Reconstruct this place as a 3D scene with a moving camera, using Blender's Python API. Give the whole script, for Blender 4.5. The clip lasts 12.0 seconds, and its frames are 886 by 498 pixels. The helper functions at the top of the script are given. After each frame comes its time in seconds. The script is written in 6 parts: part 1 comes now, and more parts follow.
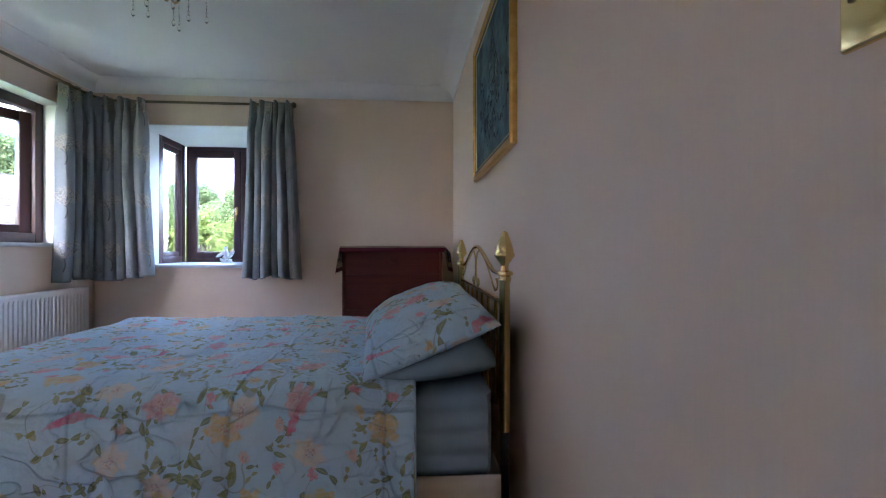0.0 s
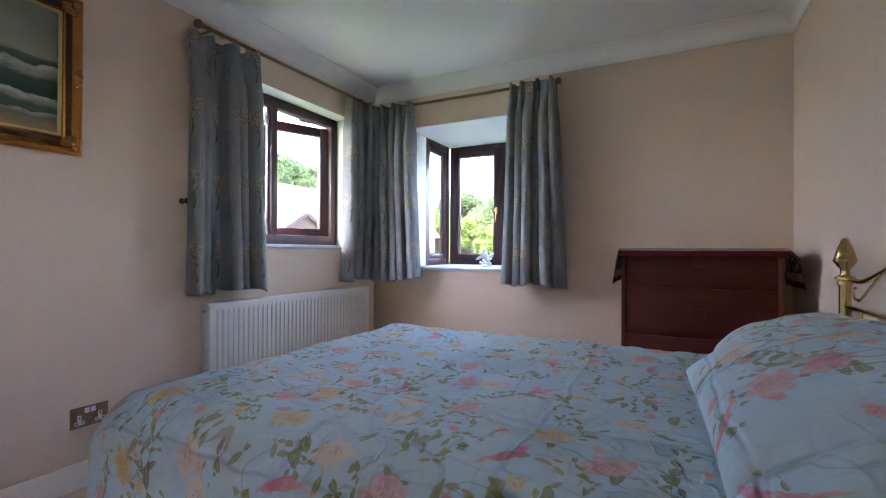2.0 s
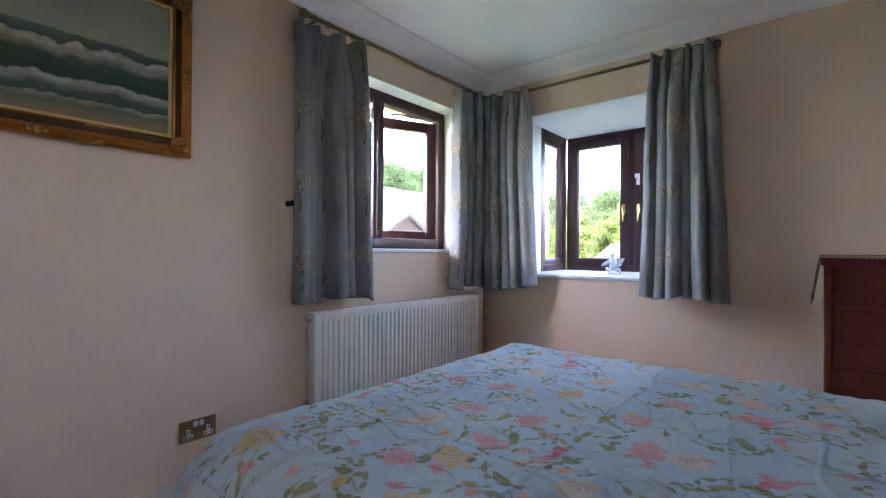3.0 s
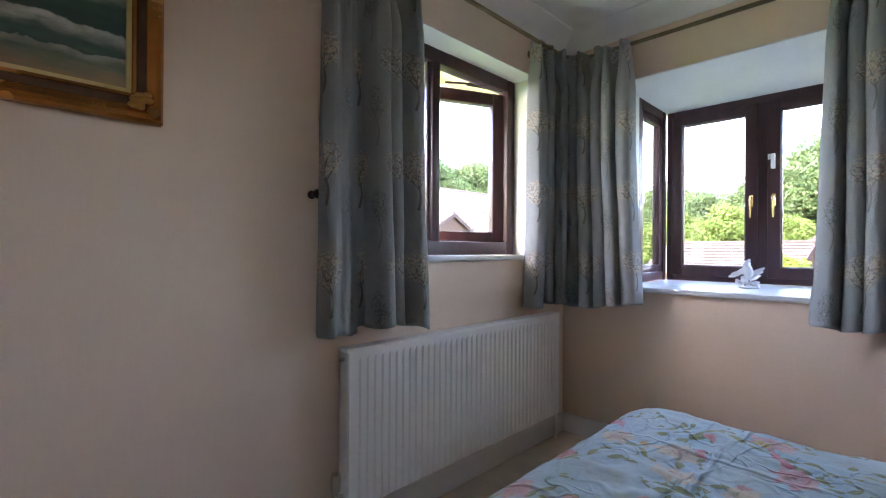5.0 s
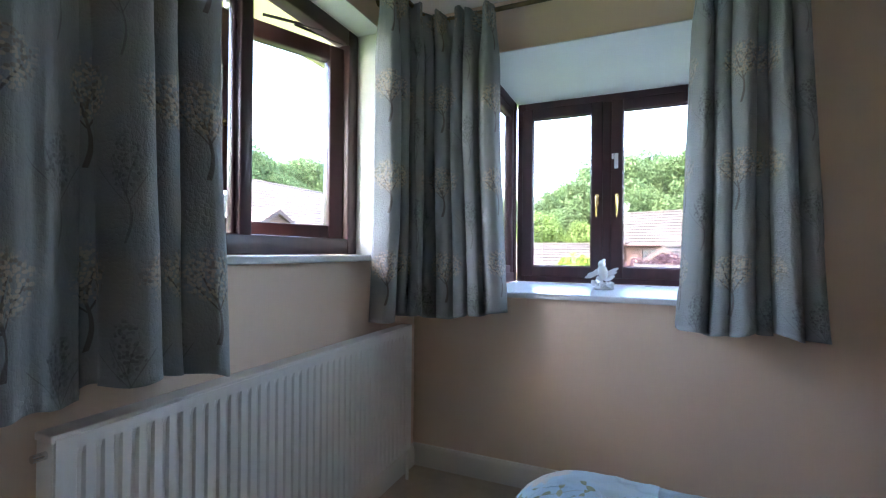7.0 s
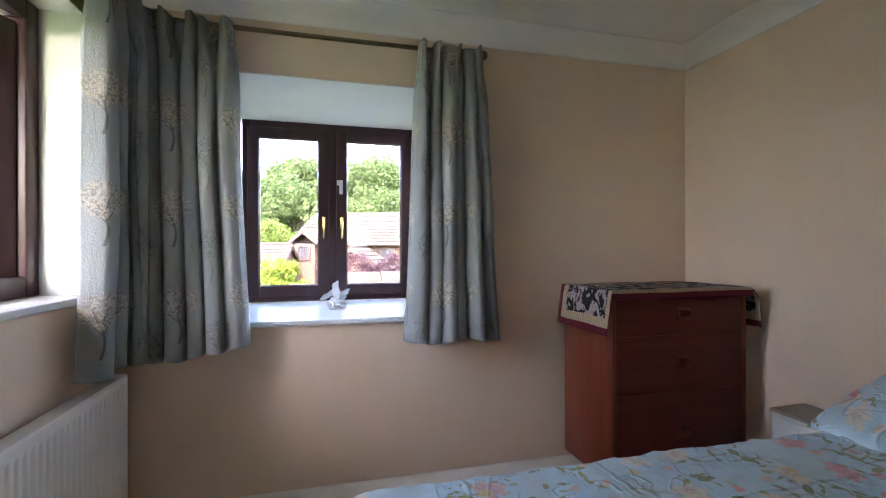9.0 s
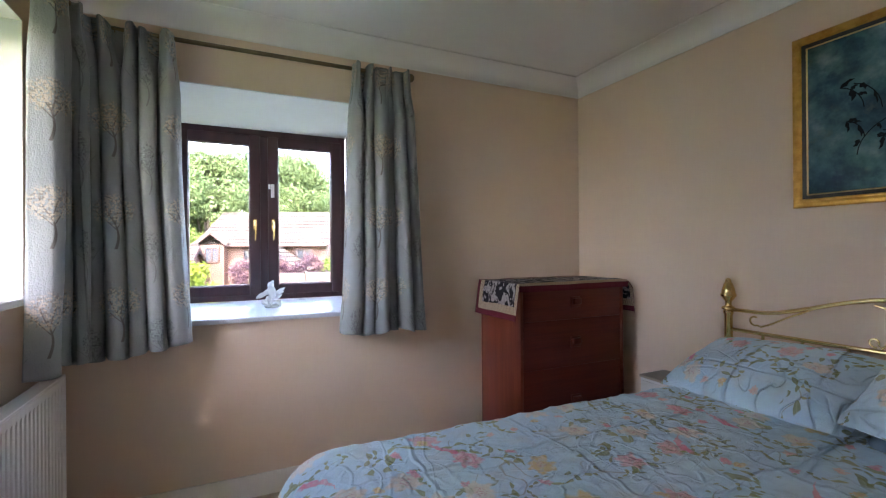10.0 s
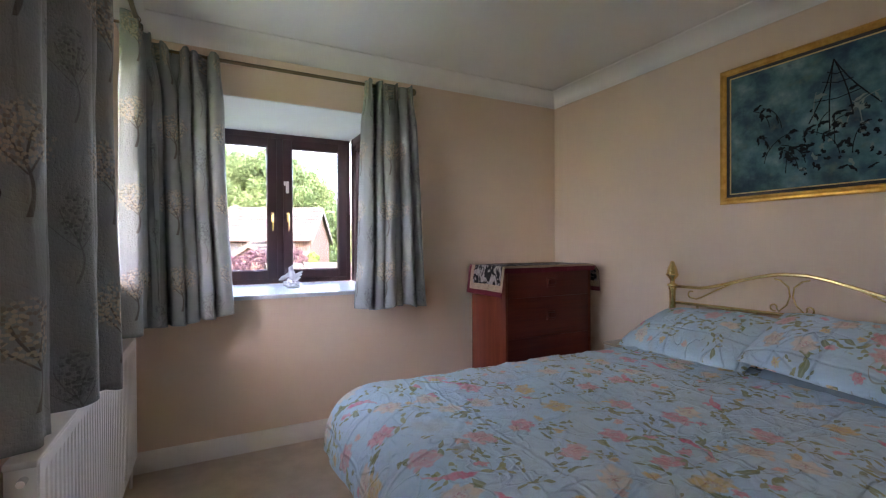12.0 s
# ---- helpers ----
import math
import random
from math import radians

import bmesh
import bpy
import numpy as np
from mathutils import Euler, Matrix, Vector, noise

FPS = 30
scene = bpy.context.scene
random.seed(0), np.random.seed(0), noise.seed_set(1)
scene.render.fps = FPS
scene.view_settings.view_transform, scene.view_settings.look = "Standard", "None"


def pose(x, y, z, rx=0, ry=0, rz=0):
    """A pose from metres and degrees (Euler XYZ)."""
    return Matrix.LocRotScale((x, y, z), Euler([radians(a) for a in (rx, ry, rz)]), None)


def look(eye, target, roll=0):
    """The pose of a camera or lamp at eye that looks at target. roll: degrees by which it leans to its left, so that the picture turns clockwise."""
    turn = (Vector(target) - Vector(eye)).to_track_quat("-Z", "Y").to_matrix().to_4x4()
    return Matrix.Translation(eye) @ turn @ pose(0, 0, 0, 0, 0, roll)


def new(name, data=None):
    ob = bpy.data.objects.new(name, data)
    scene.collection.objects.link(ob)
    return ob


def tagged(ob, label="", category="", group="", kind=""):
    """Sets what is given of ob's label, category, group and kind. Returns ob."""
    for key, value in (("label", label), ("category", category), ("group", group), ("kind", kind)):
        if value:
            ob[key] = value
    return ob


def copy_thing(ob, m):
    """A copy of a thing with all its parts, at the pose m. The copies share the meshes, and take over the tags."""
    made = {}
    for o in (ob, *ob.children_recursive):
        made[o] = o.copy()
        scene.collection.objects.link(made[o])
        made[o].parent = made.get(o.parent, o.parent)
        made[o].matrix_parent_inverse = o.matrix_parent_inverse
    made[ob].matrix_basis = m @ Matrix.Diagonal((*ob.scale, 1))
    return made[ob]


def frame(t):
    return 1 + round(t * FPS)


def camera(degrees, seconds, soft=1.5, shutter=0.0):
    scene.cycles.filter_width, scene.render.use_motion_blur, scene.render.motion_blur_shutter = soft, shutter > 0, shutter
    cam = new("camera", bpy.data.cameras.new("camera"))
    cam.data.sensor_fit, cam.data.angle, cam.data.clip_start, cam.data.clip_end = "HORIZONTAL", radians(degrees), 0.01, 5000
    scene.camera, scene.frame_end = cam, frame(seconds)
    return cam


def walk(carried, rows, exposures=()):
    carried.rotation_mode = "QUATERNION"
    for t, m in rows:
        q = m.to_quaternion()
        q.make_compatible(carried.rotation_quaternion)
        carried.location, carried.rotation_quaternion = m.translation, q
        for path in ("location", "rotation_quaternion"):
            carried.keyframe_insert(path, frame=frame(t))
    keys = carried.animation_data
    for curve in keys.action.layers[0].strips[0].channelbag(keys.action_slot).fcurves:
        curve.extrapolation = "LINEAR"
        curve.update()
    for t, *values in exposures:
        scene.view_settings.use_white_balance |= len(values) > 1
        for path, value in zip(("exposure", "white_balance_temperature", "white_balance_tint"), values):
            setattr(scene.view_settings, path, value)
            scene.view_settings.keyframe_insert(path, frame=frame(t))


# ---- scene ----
cam = camera(89.2, 12.0, 1.2)
PATH = [
    (0, (0.102, 0.043, 1.035), (0.257, 2.037, 1.04), -0.0),
    (0.5, (0.1, 0.298, 1.052), (-0.208, 2.274, 1.063), 0.0),
    (1, (0.04, 0.436, 1.04), (-0.497, 2.362, 1.051), 0.2),
    (1.5, (-0.033, 0.582, 1.043), (-0.757, 2.446, 1.054), 0.2),
    (2, (-0.12, 0.695, 1.045), (-1.034, 2.474, 1.054), 0.3),
    (2.5, (-0.244, 0.805, 1.057), (-1.359, 2.465, 1.067), 0.4),
    (3, (-0.411, 0.946, 1.069), (-1.687, 2.486, 1.08), 0.4),
    (3.5, (-0.58, 1.046, 1.08), (-1.963, 2.49, 1.09), 0.4),
    (3.7, (-0.628, 1.091, 1.078), (-2.044, 2.504, 1.091), 0.3),
    (5.3, (-1.068, 1.452, 1.121), (-2.483, 2.866, 1.123), 0.4),
    (5.5, (-1.122, 1.495, 1.126), (-2.507, 2.938, 1.133), 0.5),
    (6, (-1.246, 1.608, 1.122), (-2.492, 3.173, 1.137), 0.5),
    (6.5, (-1.303, 1.7, 1.106), (-2.363, 3.396, 1.116), 0.5),
    (7, (-1.362, 1.807, 1.102), (-2.165, 3.638, 1.114), 0.5),
    (7.2, (-1.387, 1.832, 1.105), (-2.06, 3.716, 1.127), 0.2),
    (8.8, (-1.594, 1.714, 1.238), (-1.195, 3.674, 1.226), -0.0),
    (9, (-1.592, 1.663, 1.247), (-1.087, 3.599, 1.249), -0.1),
    (9.5, (-1.63, 1.563, 1.285), (-0.909, 3.429, 1.289), -0.4),
    (10, (-1.74, 1.413, 1.247), (-0.894, 3.225, 1.25), -0.4),
    (10.5, (-1.868, 1.266, 1.212), (-0.97, 3.053, 1.212), -0.3),
    (11, (-1.953, 1.154, 1.2), (-1.035, 2.931, 1.195), -0.4),
    (11.5, (-1.999, 1.09, 1.185), (-1.075, 2.864, 1.174), -0.4),
    (12, (-2.038, 1.046, 1.199), (-1.113, 2.819, 1.184), -0.3),
]
walk(cam, [(t, look(eye, target, roll)) for t, eye, target, roll in PATH], [(0.0, 5.98, 5850, 27), (1.0, 5.88, 6250, 26), (2.0, 6.15, 6350, 29), (3.7, 6.0, 6300, 30), (5.5, 5.78, 6800, 25), (7.0, 5.64, 6250, 20), (9.0, 5.91, 7000, 26), (10.0, 6.00, 6950, 27), (12.0, 6.04, 7150, 31)])

# ---- world, sun and exposure ----
SUN_AZ, SUN_EL = radians(198), radians(52)      # where the sun stands: behind the house, high
world = bpy.data.worlds.new("sky")
scene.world = world
world.use_nodes = True
wn = world.node_tree
sky = wn.nodes.new("ShaderNodeTexSky")
sky.sky_type, sky.sun_disc = "NISHITA", False
sky.sun_elevation, sky.sun_rotation = SUN_EL, SUN_AZ
sky.dust_density, sky.air_density, sky.ozone_density = 2.0, 1.0, 0.6
wn.nodes["Background"].inputs["Strength"].default_value = 0.15
wn.links.new(sky.outputs[0], wn.nodes["Background"].inputs[0])
sun_data = bpy.data.lights.new("sun", "SUN")
sun_data.energy, sun_data.angle, sun_data.color = 0.60, radians(0.5), (1.0, 0.94, 0.84)
sun = new("sun", sun_data)
toward = Vector((math.sin(SUN_AZ) * math.cos(SUN_EL), math.cos(SUN_AZ) * math.cos(SUN_EL), math.sin(SUN_EL)))
sun.matrix_world = look(toward * 60, (0, 0, 0))

# ---- mesh helpers ----
XL, XR, YN, YF, ZC = -2.44, 0.49, -0.85, 3.90, 2.41     # room: left, right, near, far, ceiling


def box(bm, x0, x1, y0, y1, z0, z1, m=None):
    vs = [bm.verts.new((x, y, z)) for z in (z0, z1) for y in (y0, y1) for x in (x0, x1)]
    if m is not None:
        for v in vs:
            v.co = m @ v.co
    fs = []
    for a, b, c, d in ((0, 2, 3, 1), (4, 5, 7, 6), (0, 1, 5, 4), (2, 6, 7, 3), (0, 4, 6, 2), (1, 3, 7, 5)):
        fs.append(bm.faces.new((vs[a], vs[b], vs[c], vs[d])))
    return fs


def soft_box(bm, x0, x1, y0, y1, z0, z1, r=0.004, seg=2, m=None):
    b = bmesh.new()
    box(b, x0, x1, y0, y1, z0, z1)
    bmesh.ops.bevel(b, geom=b.edges[:], offset=r, segments=seg, profile=0.5, affect="EDGES")
    if m is not None:
        bmesh.ops.transform(b, matrix=m, verts=b.verts)
    join(bm, b)


def join(bm, other):
    tmp = bpy.data.meshes.new("tmp")
    other.to_mesh(tmp)
    other.free()
    bm.from_mesh(tmp)
    bpy.data.meshes.remove(tmp)


def frames_along(pts, closed=False):
    pts = [Vector(p) for p in pts]
    out, up = [], None
    for i, p in enumerate(pts):
        a = pts[i - 1] if (i > 0 or closed) else p
        b = pts[(i + 1) % len(pts)] if (i < len(pts) - 1 or closed) else p
        t = (b - a).normalized()
        if up is None:
            up = Vector((0, 0, 1)) if abs(t.z) < 0.9 else Vector((1, 0, 0))
        side = t.cross(up).normalized()
        up = side.cross(t).normalized()
        out.append((p, side, up))
    return out


def tube(bm, pts, r, n=10, caps=True):
    """A round bar along pts; r is one radius or one for each point."""
    rings = []
    for i, (p, s, u) in enumerate(frames_along(pts)):
        rr = r[i] if isinstance(r, (list, tuple)) else r
        rings.append([bm.verts.new(p + (s * math.cos(2 * math.pi * k / n) + u * math.sin(2 * math.pi * k / n)) * rr) for k in range(n)])
    for a, b in zip(rings, rings[1:]):
        for k in range(n):
            bm.faces.new((a[k], b[k], b[(k + 1) % n], a[(k + 1) % n])).smooth = True
    if caps:
        bm.faces.new(rings[0])
        bm.faces.new(rings[-1][::-1])


def lathe(bm, profile, n=20, at=(0, 0, 0), m=None):
    """profile: (radius, height) pairs from the bottom up, turned about z."""
    rings = []
    for r, z in profile:
        ring = []
        for k in range(n):
            v = Vector((r * math.cos(2 * math.pi * k / n), r * math.sin(2 * math.pi * k / n), z))
            v = m @ v if m is not None else v + Vector(at)
            ring.append(bm.verts.new(v))
        rings.append(ring)
    for a, b in zip(rings, rings[1:]):
        for k in range(n):
            bm.faces.new((a[k], a[(k + 1) % n], b[(k + 1) % n], b[k])).smooth = True
    bm.faces.new(rings[0][::-1])
    bm.faces.new(rings[-1])


def extrude_profile(bm, prof, axis_pts):
    """A closed profile of (d, z) pairs swept along straight run: axis_pts = [(origin, outward)] at start and end."""
    rings = []
    for o, d in axis_pts:
        rings.append([bm.verts.new(Vector(o) + Vector(d) * a + Vector((0, 0, z))) for a, z in prof])
    n = len(prof)
    for a, b in zip(rings, rings[1:]):
        for k in range(n):
            bm.faces.new((a[k], a[(k + 1) % n], b[(k + 1) % n], b[k]))
    bm.faces.new(rings[0][::-1])
    bm.faces.new(rings[-1])


def grid(bm, nu, nv, f, uv=None):
    """A sheet of nu x nv cells; f(u, v) gives the place for u, v in 0..1, uv(u, v) the texture place in metres."""
    lay = bm.loops.layers.uv.verify()
    vs = [[bm.verts.new(f(i / nu, j / nv)) for i in range(nu + 1)] for j in range(nv + 1)]
    for j in range(nv):
        for i in range(nu):
            fc = bm.faces.new((vs[j][i], vs[j][i + 1], vs[j + 1][i + 1], vs[j + 1][i]))
            if uv:
                for lp, (a, b) in zip(fc.loops, ((i, j), (i + 1, j), (i + 1, j + 1), (i, j + 1))):
                    lp[lay].uv = uv(a / nu, b / nv)
    return vs


def mesh_of(name, bm, material, smooth=None, fix=True):
    if fix:
        bmesh.ops.recalc_face_normals(bm, faces=bm.faces)
    me = bpy.data.meshes.new(name)
    bm.to_mesh(me)
    bm.free()
    me.materials.append(material)
    if smooth == 0:                              # round bars smooth, flat boards flat
        me.set_sharp_from_angle(angle=radians(50))
    elif smooth is not None:
        me.polygons.foreach_set("use_smooth", [True] * len(me.polygons))
        if smooth < 180:
            me.set_sharp_from_angle(angle=radians(smooth))
    return me


def part(name, bm, material, parent, label="", smooth=0, fix=True):
    ob = new(name, mesh_of(name, bm, material, smooth, fix))
    ob.parent = parent
    if label:
        tagged(ob, label)
    return ob


def thing(name, label, category, group="", at=(0, 0, 0), rz=0):
    ob = new(name)
    ob.empty_display_size = 0.1
    ob.matrix_basis = pose(*at, 0, 0, rz)
    return tagged(ob, label, category, group)


def solo(name, bm, material, label, category, smooth=0, group="", kind="", fix=True):
    return tagged(new(name, mesh_of(name, bm, material, smooth, fix)), label, category, group, kind)


# ---- materials ----
def nodes_of(name):
    m = bpy.data.materials.new(name)
    m.use_nodes = True
    nt = m.node_tree
    return m, nt, nt.nodes["Principled BSDF"]


def math_node(nt, op, a, b=None, c=None, clamp=False):
    n = nt.nodes.new("ShaderNodeMath")
    n.operation, n.use_clamp = op, clamp
    for i, v in enumerate((a, b, c)):
        if v is None:
            continue
        if isinstance(v, (int, float)):
            n.inputs[i].default_value = v
        else:
            nt.links.new(v, n.inputs[i])
    return n.outputs[0]


def mix_colour(nt, fac, a, b, blend="MIX"):
    n = nt.nodes.new("ShaderNodeMix")
    n.data_type, n.blend_type = "RGBA", blend
    for sock, v in ((n.inputs[0], fac), (n.inputs[6], a), (n.inputs[7], b)):
        if isinstance(v, (int, float)):
            sock.default_value = v
        elif isinstance(v, (tuple, list)):
            sock.default_value = (*v[:3], 1)
        else:
            nt.links.new(v, sock)
    return n.outputs[2]


def noise_of(nt, vec, scale, detail=3.0, rough=0.55):
    n = nt.nodes.new("ShaderNodeTexNoise")
    n.inputs["Scale"].default_value, n.inputs["Detail"].default_value, n.inputs["Roughness"].default_value = scale, detail, rough
    if vec is not None:
        nt.links.new(vec, n.inputs["Vector"])
    return n.outputs[0]


def stretch(nt, vec, lo, hi, out_lo=0.0, out_hi=1.0):
    n = nt.nodes.new("ShaderNodeMapRange")
    n.interpolation_type = "SMOOTHSTEP"
    for i, v in enumerate((lo, hi, out_lo, out_hi)):
        n.inputs[i + 1].default_value = v
    nt.links.new(vec, n.inputs[0])
    return n.outputs[0]


def place(nt, kind="Object", scale=(1, 1, 1), rot=(0, 0, 0)):
    tc = nt.nodes.new("ShaderNodeTexCoord")
    mp = nt.nodes.new("ShaderNodeMapping")
    mp.inputs["Scale"].default_value, mp.inputs["Rotation"].default_value = scale, rot
    nt.links.new(tc.outputs[kind], mp.inputs["Vector"])
    return mp.outputs[0]


def relief(nt, bsdf, height, strength, distance=0.002):
    b = nt.nodes.new("ShaderNodeBump")
    b.inputs["Strength"].default_value, b.inputs["Distance"].default_value = strength, distance
    nt.links.new(height, b.inputs["Height"])
    nt.links.new(b.outputs[0], bsdf.inputs["Normal"])


def surface(name, c1, c2, scale=4.0, fine=80.0, rough=0.6, metal=0.0, bump=0.2, depth=0.001, stretch_by=(1, 1, 1), coat=0.0, rough_var=0.1, spec=0.5, kind="Object"):
    """A plain surface: a slow drift between two colours, a fine grain, some relief and an uneven gloss."""
    m, nt, p = nodes_of(name)
    v = place(nt, kind, stretch_by)
    slow, grain = noise_of(nt, v, scale, 4), noise_of(nt, v, fine, 3)
    f = math_node(nt, "MULTIPLY_ADD", grain, 0.35, math_node(nt, "MULTIPLY", stretch(nt, slow, 0.3, 0.7), 0.65))
    nt.links.new(mix_colour(nt, f, c1, c2), p.inputs["Base Color"])
    nt.links.new(math_node(nt, "MULTIPLY_ADD", slow, rough_var * 2, rough - rough_var, True), p.inputs["Roughness"])
    p.inputs["Metallic"].default_value = metal
    p.inputs["Coat Weight"].default_value = coat
    p.inputs["Specular IOR Level"].default_value = spec
    if bump:
        relief(nt, p, grain, bump, depth)
    return m


def wallpaper():
    m, nt, p = nodes_of("wall_paper")
    v = place(nt, "Object")
    slow = noise_of(nt, v, 1.3, 4)
    threads = noise_of(nt, place(nt, "Object", (240, 240, 9)), 1.0, 2)
    weave = noise_of(nt, place(nt, "Object", (60, 60, 500)), 1.0, 2)
    f = math_node(nt, "MULTIPLY_ADD", threads, 0.5, math_node(nt, "MULTIPLY", stretch(nt, slow, 0.3, 0.7), 0.5))
    nt.links.new(mix_colour(nt, f, (0.72, 0.555, 0.415), (0.795, 0.62, 0.47)), p.inputs["Base Color"])
    p.inputs["Roughness"].default_value = 0.62
    p.inputs["Specular IOR Level"].default_value = 0.35
    relief(nt, p, math_node(nt, "ADD", threads, weave), 0.22, 0.0006)
    return m


WALL = wallpaper()
CEIL = surface("ceiling_paint", (0.80, 0.775, 0.735), (0.84, 0.815, 0.775), 2.0, 60, 0.8, bump=0.1)
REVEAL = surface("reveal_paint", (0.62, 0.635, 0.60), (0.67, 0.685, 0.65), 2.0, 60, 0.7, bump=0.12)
GLOSS = surface("white_gloss_paint", (0.78, 0.73, 0.66), (0.83, 0.78, 0.71), 3.0, 40, 0.35, bump=0.06)
SILLP = surface("sill_paint", (0.58, 0.60, 0.62), (0.63, 0.65, 0.67), 3.0, 40, 0.3, bump=0.05)
RADP = surface("radiator_enamel", (0.80, 0.77, 0.71), (0.85, 0.82, 0.76), 3.0, 60, 0.4, bump=0.05)
CARPET = surface("carpet_pile", (0.58, 0.47, 0.36), (0.72, 0.59, 0.47), 7.0, 420, 0.95, bump=0.9, depth=0.006, spec=0.1)
ROSE = surface("rosewood_foil", (0.030, 0.011, 0.012), (0.062, 0.022, 0.022), 1.0, 14, 0.38, bump=0.1, stretch_by=(14, 14, 1.2))
BRASS = surface("brass", (0.72, 0.51, 0.20), (0.80, 0.60, 0.27), 6.0, 120, 0.2, 1.0, bump=0.03, rough_var=0.08)
BRASS_D = surface("aged_brass", (0.15, 0.108, 0.062), (0.24, 0.180, 0.105), 8.0, 120, 0.36, 1.0, bump=0.06)
BRASS_S = surface("satin_brass", (0.26, 0.185, 0.10), (0.36, 0.265, 0.155), 8.0, 120, 0.34, 1.0, bump=0.06)
BLACKM = surface("black_metal", (0.012, 0.012, 0.013), (0.03, 0.028, 0.026), 8.0, 90, 0.5, bump=0.1)
WPLASTIC = surface("white_plastic", (0.78, 0.78, 0.76), (0.82, 0.82, 0.80), 5.0, 80, 0.4, bump=0.03)
CHROME = surface("chrome", (0.70, 0.70, 0.70), (0.8, 0.8, 0.8), 9.0, 90, 0.18, 1.0, bump=0.0)


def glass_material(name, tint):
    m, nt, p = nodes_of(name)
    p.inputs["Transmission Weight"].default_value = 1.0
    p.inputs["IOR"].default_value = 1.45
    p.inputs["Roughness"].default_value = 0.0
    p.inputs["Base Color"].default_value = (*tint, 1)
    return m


GLASS = glass_material("window_glass", (0.53, 0.565, 0.57))      # grey tint added to dim the overbright view outside

# ---- large structure ----
OF = (-2.10, -0.995, 0.915, 2.07)      # far opening: x0, x1, sill, head
ON = (-0.55, 0.10, 1.62, 2.08)         # added fill-light window, right wall, unseen behind the walk: y0, y1, sill, head
OB = (-0.62, 0.00, 1.45, 2.05)         # likewise added for fill, left wall, behind the walk: y0, y1, sill, head
OC = (-1.72, -1.48, 1.58, 2.05)        # added near-wall window for warm sun bounce, behind the walk: x0, x1, sill, head
OL = (2.27, 3.567, 1.085, 2.105)       # left opening: y0, y1, sill, head


def walls():
    bm = bmesh.new()
    x0, x1, z0, z1 = OF
    y0, y1 = YF, YF + 0.30
    box(bm, XL - 0.30, x0, y0, y1, -0.1, 2.7)
    box(bm, x1, XR + 0.2, y0, y1, -0.1, 2.7)
    box(bm, x0, x1, y0, y1, -0.1, z0 - 0.026)
    box(bm, x0, x1, y0, y1, z1, 2.7)
    solo("wall_far", bm, WALL, "cream textured wallpaper on the wall with the projecting window", "wall", None, kind="structure")
    bm = bmesh.new()
    a, b, z0, z1 = OL
    u0, u1 = XL - 0.30, XL
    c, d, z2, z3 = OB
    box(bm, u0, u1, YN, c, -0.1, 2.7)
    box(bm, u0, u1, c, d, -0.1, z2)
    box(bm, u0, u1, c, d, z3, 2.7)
    box(bm, u0, u1, d, a, -0.1, 2.7)
    box(bm, u0, u1, b, YF, -0.1, 2.7)
    box(bm, u0, u1, a, b, -0.1, z0 - 0.026)
    box(bm, u0, u1, a, b, z1, 2.7)
    solo("wall_left", bm, WALL, "cream textured wallpaper on the wall with the radiator", "wall", None, kind="structure")
    bm = bmesh.new()
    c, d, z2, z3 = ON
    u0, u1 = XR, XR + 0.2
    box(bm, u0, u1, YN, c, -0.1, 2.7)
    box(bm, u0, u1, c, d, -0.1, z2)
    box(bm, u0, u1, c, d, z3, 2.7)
    box(bm, u0, u1, d, YF, -0.1, 2.7)
    solo("wall_right", bm, WALL, "cream textured wallpaper on the wall behind the headboard", "wall", None, kind="structure")
    bm = bmesh.new()
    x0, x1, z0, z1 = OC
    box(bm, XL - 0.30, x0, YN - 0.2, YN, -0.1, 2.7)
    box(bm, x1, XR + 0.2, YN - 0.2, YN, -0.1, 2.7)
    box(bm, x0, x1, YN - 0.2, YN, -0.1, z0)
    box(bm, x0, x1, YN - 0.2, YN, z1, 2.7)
    solo("wall_near", bm, WALL, "plain cream wall closing the room", "wall", None, kind="structure")
    bm = bmesh.new()
    box(bm, XL, XR, YN, YF, -0.1, 0.0)
    solo("floor", bm, CARPET, "beige short-pile carpet on the bedroom floor", "carpet", None, kind="structure")
    bm = bmesh.new()
    box(bm, XL, XR, YN, YF, ZC, ZC + 0.15)
    solo("ceiling", bm, CEIL, "smooth white painted ceiling with coving", "ceiling", None, kind="structure")


def coving():
    prof = [(0, 0.0), (0.005, 0.0), (0.007, 0.006)]
    for i in range(13):
        a = i / 12 * math.pi / 2
        prof.append((0.007 + 0.112 * (1 - math.cos(a)), 0.006 + 0.084 * math.sin(a)))
    prof += [(0.124, 0.0925), (0.124, 0.097), (0, 0.097)]
    z = ZC - 0.097
    runs = (("far", [((XL, YF, z), (0, -1, 0)), ((XR, YF, z), (0, -1, 0))]),
            ("left", [((XL, YN, z), (1, 0, 0)), ((XL, YF, z), (1, 0, 0))]),
            ("right", [((XR, YN, z), (-1, 0, 0)), ((XR, YF, z), (-1, 0, 0))]),
            ("near", [((XL, YN, z), (0, 1, 0)), ((XR, YN, z), (0, 1, 0))]))
    for nm, run in runs:
        bm = bmesh.new()
        extrude_profile(bm, prof, run)
        ob = solo("trim_coving_" + nm, bm, CEIL, "white plaster coving between wall and ceiling", "coving", 30, kind="structure")
        ob.location.z = {"far": 0, "left": -0.0004, "right": -0.0004, "near": 0}[nm]


